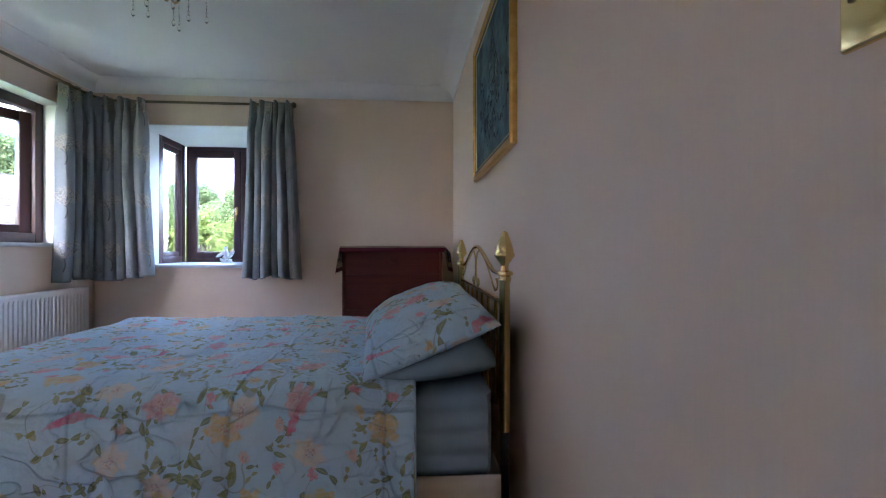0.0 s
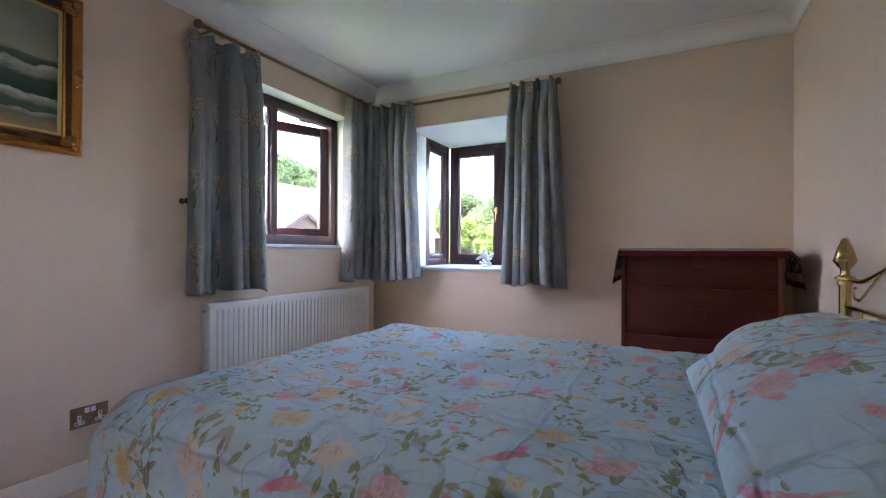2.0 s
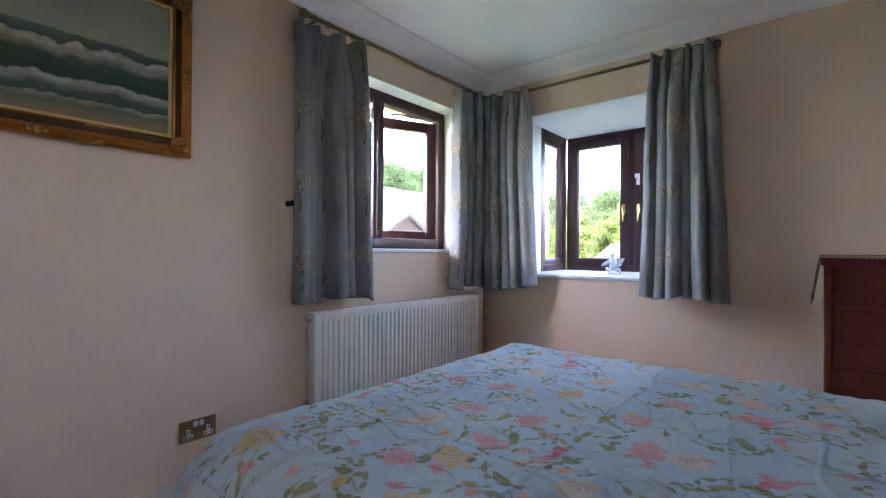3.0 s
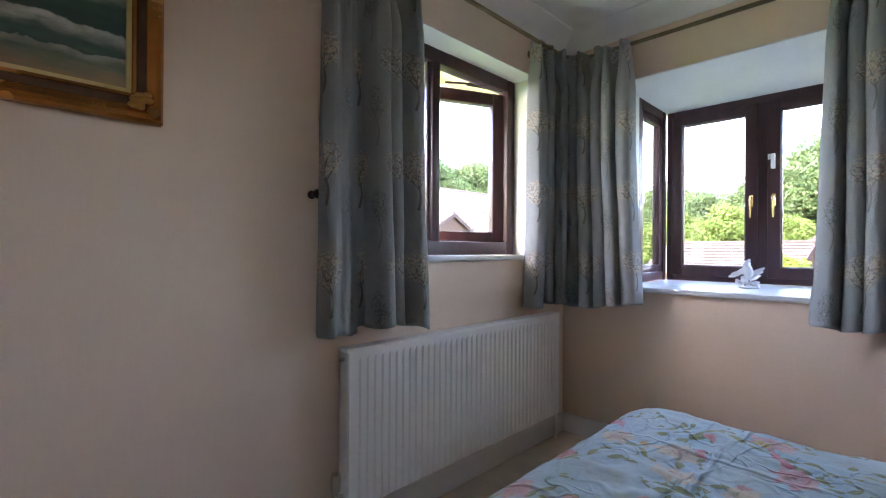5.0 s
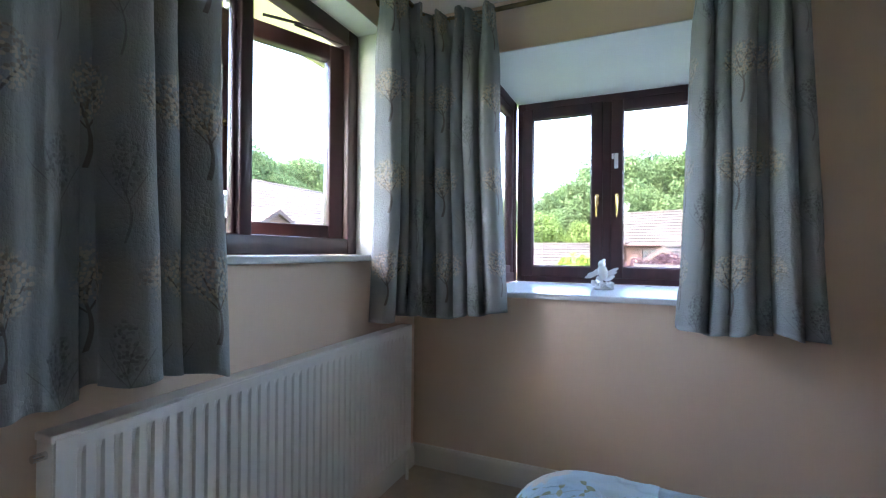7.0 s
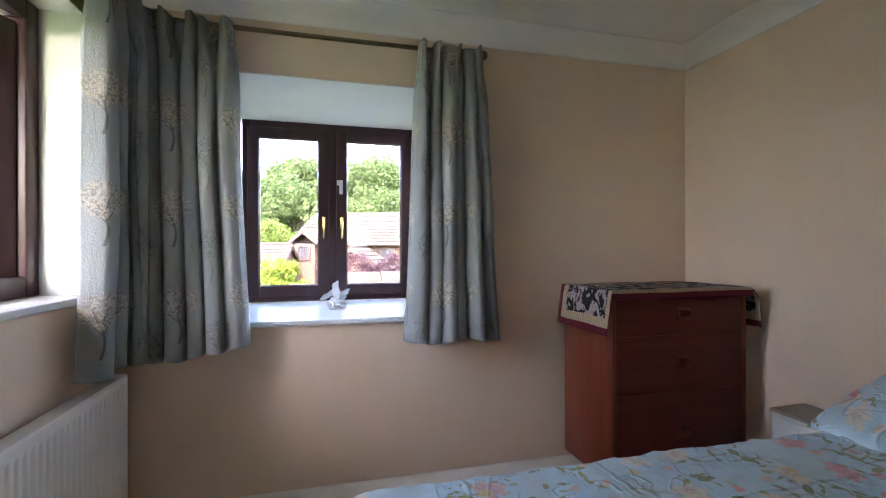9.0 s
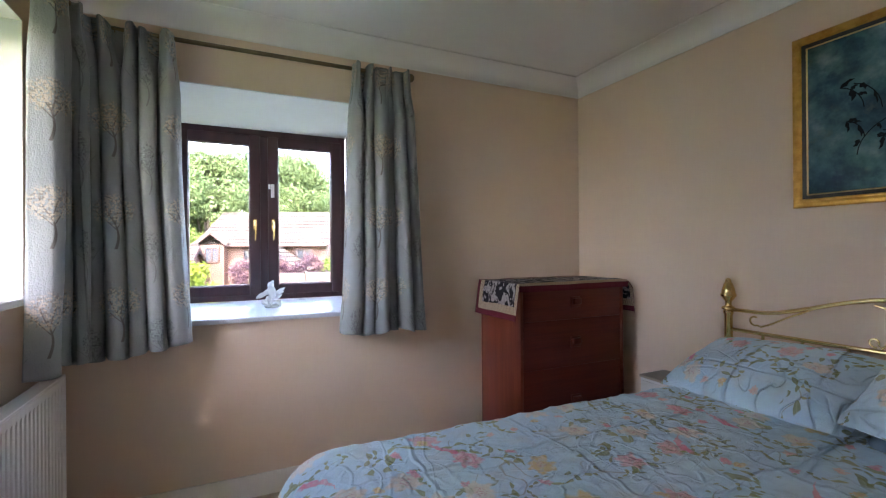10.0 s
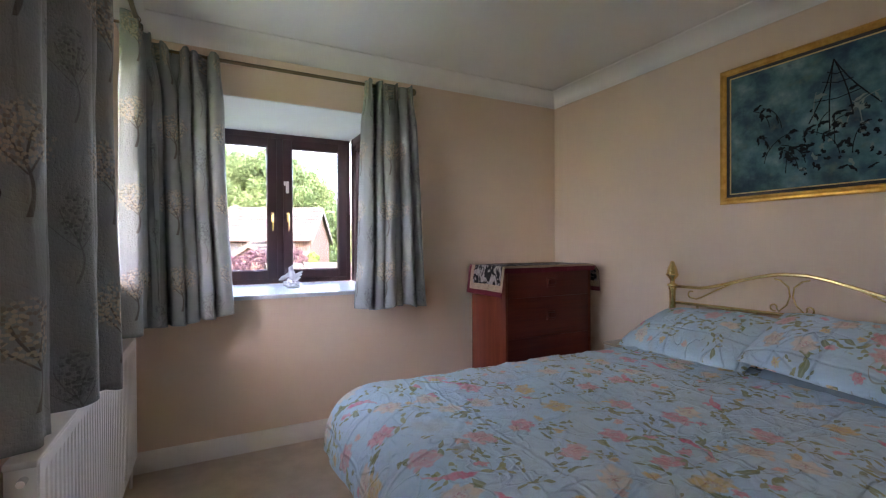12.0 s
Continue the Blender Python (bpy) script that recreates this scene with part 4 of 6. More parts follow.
# ---- radiator ----
def radiator():
    t = thing("radiator", "cream enamelled panel radiator with vertical flutes under the window", "radiator", at=(XL, 2.285, 0))
    L, z0, z1 = 1.44, 0.165, 0.747
    bm = bmesh.new()
    x = 0.080
    prof, n = [(0.0, -0.012), (0.004, 0.0), (0.034, 0.0)], 40
    pitch = (L - 0.068) / n
    for i in range(n):
        y = 0.034 + i * pitch
        prof += [(y + pitch * 0.10, 0.0), (y + pitch * 0.24, -0.010), (y + pitch * 0.46, -0.010), (y + pitch * 0.60, 0.0), (y + pitch * 0.98, 0.0)]
    prof += [(L - 0.004, 0.0), (L, -0.012)]
    zs = [(z0, 0.2), (z0 + 0.006, 0.7), (z0 + 0.03, 0.85), (z0 + 0.045, 1.0), (z1 - 0.05, 1.0), (z1 - 0.032, 0.0), (z1 - 0.006, 0.0), (z1, -0.4)]
    rows = []
    for z, k in zs:
        rows.append([bm.verts.new((x + (d * 0.65 * k if (k >= 0 and 0 < i < len(prof) - 1) else min(d, -0.006)), y, z)) for i, (y, d) in enumerate(prof)])
    for a, b in zip(rows, rows[1:]):
        for i in range(len(prof) - 1):
            bm.faces.new((a[i], a[i + 1], b[i + 1], b[i]))
    box(bm, x - 0.028, x - 0.012, 0.002, L - 0.002, z0 + 0.002, z1 - 0.004)
    part("front_panel", bm, RADP, t, smooth=25)
    bm = bmesh.new()
    soft_box(bm, x - 0.060, x - 0.002, -0.003, L + 0.003, z1 - 0.012, z1 + 0.004, 0.003, 2)
    part("top_cover", bm, RADP, t)
    for y0 in (0.0, L - 0.003):
        bm = bmesh.new()
        soft_box(bm, x - 0.058, x - 0.004, y0, y0 + 0.003, z0 + 0.03, z1 - 0.01, 0.001, 1)
        part("end_cap", bm, RADP, t)
    for y0 in (0.18, L - 0.18):
        bm = bmesh.new()
        box(bm, 0.0, x - 0.028, y0, y0 + 0.03, z0 + 0.08, z1 - 0.06)
        part("wall_bracket", bm, RADP, t)
    for y0 in (-0.03, L + 0.015):
        bm = bmesh.new()
        tube(bm, [(0.05, y0, 0.0), (0.05, y0, z0 + 0.055)], 0.0085, 10)
        part("pipe", bm, GLOSS, t, "white painted copper pipe")
    bm = bmesh.new()
    lathe(bm, [(0.012, 0.0), (0.014, 0.02), (0.012, 0.035), (0.013, 0.05), (0.018, 0.055), (0.019, 0.10), (0.017, 0.112), (0.0, 0.114)], 16, at=(0.05, -0.03, z0 + 0.03))
    tube(bm, [(0.05, -0.03, z0 + 0.05), (0.05, 0.006, z0 + 0.05)], 0.011, 10)
    part("valve", bm, CHROME, t, "chrome and white radiator valve")
    bm = bmesh.new()
    tube(bm, [(0.05, L + 0.015, z0 + 0.05), (0.05, L - 0.005, z0 + 0.05)], 0.011, 10)
    lathe(bm, [(0.011, 0.0), (0.011, 0.05), (0.0, 0.052)], 12, at=(0.05, L + 0.015, z0 + 0.02))
    part("lockshield", bm, BLACKM, t, "dark lockshield valve")
    bm = bmesh.new()
    tube(bm, [(0.055, -0.022, z1 - 0.035), (0.055, 0.004, z1 - 0.035)], 0.008, 8)
    part("air_vent", bm, CHROME, t)


radiator()


# ---- bed ----
def bed():
    t = thing("bed", "double divan bed with a blue-grey sheet and brass headboard", "bed", at=(0, 0, 0))
    bm = bmesh.new()
    soft_box(bm, -1.53, 0.37, 1.42, 2.80, 0.05, 0.335, 0.012, 2)
    part("divan_base", bm, VALANCE, t, "divan base")
    bm = bmesh.new()
    def skirt(u, v):
        pts = [(0.385, 1.402), (-1.545, 1.402), (-1.545, 2.818), (0.385, 2.818)]
        p, n = along(pts, u)
        w = 0.006 * math.sin(u * 160) * (1 - v) + 0.004 * math.sin(u * 57 + 1) * (1 - v)
        p = p + n * w
        return (p.x, p.y, 0.015 + 0.335 * v)
    grid(bm, 220, 8, skirt, lambda u, v: (u * 4, v))
    ob = part("valance", bm, VALANCE, t, "cream cotton valance with soft gathers", 180, fix=False)
    ob.modifiers.new("thickness", "SOLIDIFY").thickness = 0.003
    bm = bmesh.new()
    b = bmesh.new()
    box(b, -1.52, 0.365, 1.398, 2.80, 0.345, 0.585)
    bmesh.ops.subdivide_edges(b, edges=b.edges[:], cuts=24, use_grid_fill=True)
    for v in b.verts:                           # rounded corners and slack folds in the fitted sheet
        c = v.co
        k = 0.006 * math.sin(c.z * 95 + 0.8 * math.sin(c.x * 9)) + 0.005 * noise.noise(c * 14)
        if c.y < 1.40:
            c.y += k
            c.y += 0.03 * max(0, (c.z - 0.54) / 0.045) ** 2 + 0.03 * max(0, (0.375 - c.z) / 0.03) ** 2 * 0.5
        if c.x > 0.36:
            c.x -= 0.02 * abs(c.y - 2.11) / 0.7 * (abs(c.y - 2.11) > 0.68)
        c.z += 0.004 * noise.noise(c * 5)
    join(bm, b)
    part("mattress", bm, SHEET, t, "blue-grey fitted sheet over the mattress", 60)
    # headboard
    X = 0.43
    ya, yb = 1.553, 2.800
    mid = (ya + yb) / 2
    h = part("headboard", _headboard_rails(X, ya, yb), BRASS, t, "polished brass tubular headboard")
    for y in (ya, yb):
        bm = bmesh.new()
        lathe(bm, [(0.018, 0.42), (0.018, 0.925), (0.021, 0.928), (0.0225, 0.936), (0.021, 0.944), (0.019, 0.947)], 20, at=(X, y, 0))
        p = part("post", bm, BRASS, h)
        bm = bmesh.new()
        lathe(bm, [(0.019, 0.947), (0.029, 0.951), (0.030, 0.956), (0.026, 0.962), (0.016, 0.966), (0.013, 0.976), (0.015, 0.990), (0.023, 0.997), (0.026, 1.004), (0.031, 1.010), (0.035, 1.016), (0.033, 1.024), (0.030, 1.030), (0.029, 1.040), (0.027, 1.047), (0.025, 1.056), (0.022, 1.062), (0.020, 1.072), (0.016, 1.077), (0.013, 1.084), (0.013, 1.090), (0.009, 1.097), (0.0, 1.101)], 24, at=(X, y, 0))
        part("finial", bm, BRASS, p, "ribbed brass urn finial")
        bm = bmesh.new()
        box(bm, X - 0.012, X + 0.012, y - 0.012, y + 0.012, 0.0, 0.43)
        part("leg", bm, BLACKM, p, "black metal headboard leg")
    n = 8
    for i in range(1, n):
        y = ya + (yb - ya) * i / n
        bm = bmesh.new()
        tube(bm, [(X, y, 0.46), (X, y, 0.852)], 0.006, 8)
        part("spindle", bm, BRASS, h)
    for s in (1, -1):                            # scrolls between the rails
        def q(pts):
            return [(X - 0.004, mid + s * a, z) for a, z in pts]
        def arc(cy, cz, r, a0, a1, k=12, grow=0.0):
            return [(cy + (r + grow * i / k) * math.cos(radians(a0 + (a1 - a0) * i / k)), cz + (r + grow * i / k) * math.sin(radians(a0 + (a1 - a0) * i / k))) for i in range(k + 1)]
        bm = bmesh.new()
        tube(bm, q(arc(0.075, 0.888, 0.012, 200, -110, 12, 0.006) [::-1] + [(0.055, 0.868), (0.02, 0.905), (0.006, 0.945), (0.012, 0.99), (0.045, 1.02), (0.075, 1.028)]), 0.0038, 8)
        part("scroll", bm, BRASS, h)
        bm = bmesh.new()
        tube(bm, q([(0.17, 1.022), (0.26, 0.995), (0.36, 0.945), (0.43, 0.905), (0.475, 0.885)] + arc(0.50, 0.912, 0.024, -120, 120, 14, -0.008)), 0.0038, 8)
        part("scroll", bm, BRASS, h)


def _headboard_rails(X, ya, yb):
    bm = bmesh.new()
    mid = (ya + yb) / 2
    top = []
    for i in range(41):
        y = ya + (yb - ya) * i / 40
        d = abs(y - mid) / ((yb - ya) / 2)
        k = min(1, max(0, (0.74 - d) / 0.66))
        k = k * k * (3 - 2 * k) * 0.5 + k * 0.5
        top.append((X, y, 0.950 + 0.100 * k))
    tube(bm, top, 0.0085, 12)
    tube(bm, [(X, ya, 0.855), (X, yb, 0.855)], 0.0085, 12)
    return bm


bed()


def drop(a, R):
    """How far out and down a cloth goes, a metres past the start of an edge of radius R."""
    if a <= 0:
        return a, 0.0
    if a < R * math.pi / 2:
        return R * math.sin(a / R), R * (1 - math.cos(a / R))
    e = a - R * math.pi / 2
    return R + 0.05 * e, R + e


def duvet():
    x_head, x_foot, y_near, y_far, top = 0.12, -1.64, 1.360, 2.84, 0.630
    R, Ra, Rf = 0.19, 0.125, 0.06               # edge radii: foot, near side, far side
    flat_x = x_head - (x_foot + R)
    len_x = flat_x + R * math.pi / 2 + 0.025
    n0, n1 = 0.36, 0.20                          # lengths past the near and far edges
    len_y = n0 + (y_far - y_near - Ra - Rf) + n1 + math.pi / 2 * (Ra + Rf)
    bm = bmesh.new()

    def f(u, v):
        s, t = u * len_x, v * len_y
        e_near, e_far = n0 + Ra * math.pi / 2 - t, t - (len_y - n1 - Rf * math.pi / 2)
        Rn = Ra if e_near > 0 else Rf
        a_x, a_y = max(0.0, s - flat_x), max(0.0, e_near, e_far)
        a_near, a_far = e_near, e_far
        way = -1 if e_near > 0 else 1
        x = x_head - min(s, flat_x)
        y = (y_near + Ra if e_near > 0 else y_far - Rf) if a_y > 0 else y_near + Ra - e_near
        down = dx = 0.0
        if a_x > 0 or a_y > 0:                   # over the edge; round the corners both fall together
            th = math.atan2(a_y / Rn, a_x / R)
            r = R * math.cos(th) ** 2 + Rn * math.sin(th) ** 2
            o, down = drop(math.hypot(a_x, a_y), r)
            x -= o * math.cos(th)
            y += way * o * math.sin(th)
            dx = down * math.cos(th)
        z = top - down
        lie = max(0.0, 1 - down / 0.12)
        q = Vector((s, t, 0))
        # long slack wrinkles, folded creases from the packet, and puffiness
        def ridge(a, b, c):
            return (1 - min(1.0, abs(noise.noise(Vector((a, b, c)))) * 3.2)) ** 3
        z += lie * (0.006 * noise.noise(Vector((s * 2.0, t * 2.4, 1))) + 0.006 * ridge(s * 1.6 + t * 1.2, t * 4.2 - s * 0.8, 4)
                    + 0.006 * ridge(s * 4.2 - t * 2.0, t * 6.5, 8) + 0.003 * ridge(s * 8, t * 9 + s * 4, 12)
                    + 0.002 * ridge(s * 13 + t * 6, t * 15, 17)) - 0.007 * lie
        side = min(1.0, down / 0.12)
        wob = side * (0.016 * noise.noise(Vector((s * 4.5, t * 0.9, 3))) + 0.006 * noise.noise(Vector((s * 14, t * 4, 5))))
        if a_near > 0:
            y += wob
        elif a_far > 0:
            y -= wob
        if dx > 0.03:
            x += side * (0.015 * noise.noise(Vector((t * 5, s * 1.5, 6))) + 0.004 * noise.noise(Vector((t * 17, s * 4, 7))))
        hem = 0.02 * noise.noise(Vector((s * 2.3 + 5, t * 2.3, 0)))
        return (x, y, z + hem * side * 0.5)

    grid(bm, 300, 300, f, lambda u, v: (u * len_x, v * len_y))
    t = thing("duvet", "rumpled pale blue floral duvet spread over the bed", "duvet", at=(x_head, y_near, 0.3))
    inv = Matrix.Translation((-x_head, -y_near, -0.3))
    bmesh.ops.transform(bm, matrix=inv, verts=bm.verts)
    ob = part("cover", bm, FLORAL, t, "floral cotton cover", 180, fix=False)
    for edge in ([f(0, i / 120) for i in range(121)], [f(1, i / 120) for i in range(121)], [f(i / 120, 0) for i in range(121)], [f(i / 120, 1) for i in range(121)]):
        bm = bmesh.new()
        tube(bm, [inv @ (Vector(q) - Vector((0, 0, 0.005))) for q in edge], 0.0065, 8)
        lay = bm.loops.layers.uv.verify()
        for fc in bm.faces:
            for lp in fc.loops:
                lp[lay].uv = (lp.vert.co.x, lp.vert.co.y)
        part("hem", bm, FLORAL, t, "rolled and stitched hem", 180)
    so = ob.modifiers.new("thickness", "SOLIDIFY")
    so.thickness, so.offset = 0.012, -1


def pillow(name, label, mat, m, L, W, T, seed, droop=0.016, corner=0.04):
    """A soft pillow: L deep (x), W wide (y), T thick, with pulled-in sides and pointed corners."""
    bm = bmesh.new()
    lay = bm.loops.layers.uv.verify()
    n = 44
    def at(a, b, side):
        pin = 1 - 0.055 * (1 - b * b) * abs(a) ** 3
        pin2 = 1 - 0.045 * (1 - a * a) * abs(b) ** 3
        cut = 1 - corner * (a * b) ** 4
        x, y = a * L / 2 * pin * cut, b * W / 2 * pin2 * cut
        h = ((1 - abs(a) ** 2.4) * (1 - abs(b) ** 2.8)) ** 0.60 * T / 2
        q = Vector((x * 7 + seed, y * 7, side * 3 + seed))
        h *= 1 + 0.16 * noise.noise(q)
        edge = 1 - max(abs(a), abs(b))
        pucker = 0.006 * noise.noise(Vector((x * 26, y * 26, seed))) * min(1, edge * 6) * math.exp(-edge * 2)
        return m @ Vector((x, y, side * h + pucker - droop * (a ** 4 + b ** 4) * 0.5 + 0.012 * noise.noise(Vector((x * 4, y * 4, seed)))))
    for side in (1, -1):
        vs = [[bm.verts.new(at(-1 + 2 * i / n, -1 + 2 * j / n, side)) for i in range(n + 1)] for j in range(n + 1)]
        for j in range(n):
            for i in range(n):
                quad = [(i, j), (i + 1, j), (i + 1, j + 1), (i, j + 1)]
                if side < 0:
                    quad = quad[::-1]
                fc = bm.faces.new([vs[b][a] for a, b in quad])
                for lp, (a, b) in zip(fc.loops, quad):
                    lp[lay].uv = (a / n * L + seed, b / n * W + side * 0.7 + seed)
    bmesh.ops.remove_doubles(bm, verts=bm.verts, dist=0.0008)
    return solo(name, bm, mat, label, "pillow", 180, "pillows against the headboard", fix=True)


duvet()
pillow("pillow", "blue-grey pillow lying under the floral one", SHEET, pose(0.190, 1.775, 0.672, 0, -3, 0), 0.43, 0.73, 0.17, 3.1, 0.020, 0.13)
pillow("pillow", "pale blue floral pillow propped on a blue-grey pillow", FLORAL, pose(0.145, 1.780, 0.772, 6, -22, 2), 0.47, 0.77, 0.16, 5.2, 0.016, 0.03)
pillow("pillow", "pale blue floral pillow propped against the headboard", FLORAL, pose(0.200, 2.495, 0.740, -2, -24, -3), 0.46, 0.74, 0.17, 7.7)


# ---- chest of drawers and its cloth ----
def chest():
    x0, x1, y0, y1, z0, z1 = -0.379, 0.356, 3.38, 3.785, 0.20, 1.058
    t = thing("chest_of_drawers", "dark mahogany chest of drawers with square wooden pulls", "chest of drawers", at=(x0, y0, 0))
    def fin(name, bm, mat, label="", parent=t):
        bmesh.ops.transform(bm, matrix=Matrix.Translation((-x0, -y0, 0)), verts=bm.verts)
        return part(name, bm, mat, parent, label)
    for a in (x0, x1 - 0.02):
        bm = bmesh.new()
        soft_box(bm, a, a + 0.02, y0 - 0.002, y1, z0, z1 - 0.018, 0.002, 1)
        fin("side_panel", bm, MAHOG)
    bm = bmesh.new()
    soft_box(bm, x0 - 0.012, x1 + 0.012, y0 - 0.014, y1 + 0.004, z1 - 0.018, z1, 0.005, 2)
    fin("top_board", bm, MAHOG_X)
    bm = bmesh.new()
    box(bm, x0 + 0.02, x1 - 0.02, y1 - 0.006, y1, z0, z1 - 0.018)
    fin("back_board", bm, DARKWOOD)
    bm = bmesh.new()
    box(bm, x0 + 0.02, x1 - 0.02, y0 + 0.03, y1 - 0.006, z0, z0 + 0.015)
    fin("bottom_board", bm, DARKWOOD)
    for a, b, hz in ((0.8565, 1.035, 0.950), (0.595, 0.855, 0.728), (0.205, 0.5935, 0.405)):
        bm = bmesh.new()
        soft_box(bm, x0 + 0.023, x1 - 0.023, y0 + 0.004, y0 + 0.024, a, b, 0.0012, 2)
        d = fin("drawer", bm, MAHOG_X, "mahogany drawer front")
        cx = (x0 + x1) / 2 + 0.005
        bm = bmesh.new()
        soft_box(bm, cx - 0.034, cx + 0.034, y0 - 0.004, y0 + 0.004, hz - 0.030, hz + 0.030, 0.003, 2)
        soft_box(bm, cx - 0.026, cx + 0.026, y0 - 0.026, y0 - 0.004, hz - 0.012, hz + 0.022, 0.005, 2)
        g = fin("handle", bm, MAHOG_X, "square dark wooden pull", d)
    for a in (x0 + 0.09, x1 - 0.09):
        for b in (y0 + 0.09, y1 - 0.08):
            bm = bmesh.new()
            lathe(bm, [(0.014, 0.0), (0.022, z0)], 14, at=(a, b, 0))
            fin("leg", bm, DARKWOOD)


chest()


def runner():
    """The printed cloth laid over the chest, hanging over both ends and a little over the front."""
    x0, x1, y0, y1, top = -0.395, 0.372, 3.362, 3.80, 1.0595
    LU, LV = 1.165, 0.475
    over = (LU - (x1 - x0)) / 2
    bm = bmesh.new()
    def f(u, v):
        s, t = u * LU - over, v * LV - 0.05
        r = 0.010
        z = top + 0.004
        if s < 0:
            o, d = drop(-s, r)
            x = x0 - o - d * 0.10 + r
            z -= d
        elif s > x1 - x0:
            o, d = drop(s - (x1 - x0), r)
            x = x1 + o - r + d * 0.10 + 0.035 * min(1.0, (s - x1 + x0) / 0.05)
            z -= d
        else:
            x = x0 + s
        if t < 0:
            o, d = drop(-t, r)
            y = y0 - o + r
            z -= d * (1 if 0 <= s <= x1 - x0 else 0.2)
        else:
            y = y0 + t
        z += 0.003 * noise.noise(Vector((s * 8, t * 8, 2))) + (0.002 if 0 < s < x1 - x0 else 0)
        x += 0.010 * noise.noise(Vector((t * 7, s * 3, 5))) * (s < -0.03 or s > x1 - x0 + 0.03)
        y += 0.004 * math.sin(s * 14) * (t < 0)
        return (x, y, z)
    grid(bm, 110, 44, f, lambda u, v: (u * LU, v * LV))
    ob = solo("table_runner", bm, RUNNER, "printed maroon, beige and black cloth over the chest", "cloth", 180, fix=False)
    ob.modifiers.new("thickness", "SOLIDIFY").thickness = 0.002


runner()


def bedside_table():
    x0, x1, y0, y1, z = 0.285, 0.485, 2.93, 3.205, 0.555
    t = thing("bedside_table", "small cream bedside cabinet with a tan top", "bedside table", at=(x0, y0, 0))
    def fin(name, bm, mat, label=""):
        bmesh.ops.transform(bm, matrix=Matrix.Translation((-x0, -y0, 0)), verts=bm.verts)
        return part(name, bm, mat, t, label)
    bm = bmesh.new()
    soft_box(bm, x0, x1, y0, y1, z - 0.016, z, 0.004, 2)
    fin("tabletop", bm, TANTOP, "tan top board")
    bm = bmesh.new()
    soft_box(bm, x0 + 0.006, x1 - 0.004, y0 + 0.006, y1 - 0.006, 0.06, z - 0.016, 0.003, 2)
    fin("body", bm, CREAMWOOD)
    bm = bmesh.new()
    soft_box(bm, x0 + 0.0, x0 + 0.006, y0 + 0.02, y1 - 0.02, 0.36, z - 0.03, 0.002, 1)
    fin("drawer_front", bm, CREAMWOOD)
    bm = bmesh.new()
    lathe(bm, [(0.005, 0), (0.005, 0.008), (0.011, 0.014), (0.009, 0.02), (0, 0.022)], 12, m=Matrix.Translation((x0, (y0 + y1) / 2, 0.44)) @ pose(0, 0, 0, 0, -90, 0))
    fin("knob", bm, BRASS_D)
    for a in (x0 + 0.025, x1 - 0.025):
        for b in (y0 + 0.025, y1 - 0.025):
            bm = bmesh.new()
            lathe(bm, [(0.012, 0), (0.018, 0.06)], 12, at=(a, b, 0))
            fin("leg", bm, CREAMWOOD)


bedside_table()


# ---- pictures ----
def moulded_frame(t, w, h, prof, mat, name="frame"):
    """Four mitred bars round a picture that lies in the y-z plane; prof: (across from the outer edge, out from the wall)."""
    bm = bmesh.new()
    rings = []
    for cy, cz in ((-1, -1), (1, -1), (1, 1), (-1, 1)):
        rings.append([bm.verts.new((d, cy * (w / 2 - a), cz * (h / 2 - a))) for a, d in prof])
    for i in range(4):
        A, B = rings[i], rings[(i + 1) % 4]
        for k in range(len(prof) - 1):
            bm.faces.new((A[k], B[k], B[k + 1], A[k + 1]))
    return part(name, bm, mat, t, smooth=30)


def canvas(t, w, h, d, mat, name="canvas"):
    bm = bmesh.new()
    lay = bm.loops.layers.uv.verify()
    fs = box(bm, d - 0.004, d, -w / 2, w / 2, -h / 2, h / 2)
    for fc in bm.faces:
        for lp in fc.loops:
            lp[lay].uv = ((lp.vert.co.y + w / 2) / h, (lp.vert.co.z + h / 2) / h)
    return part(name, bm, mat, t, smooth=None)


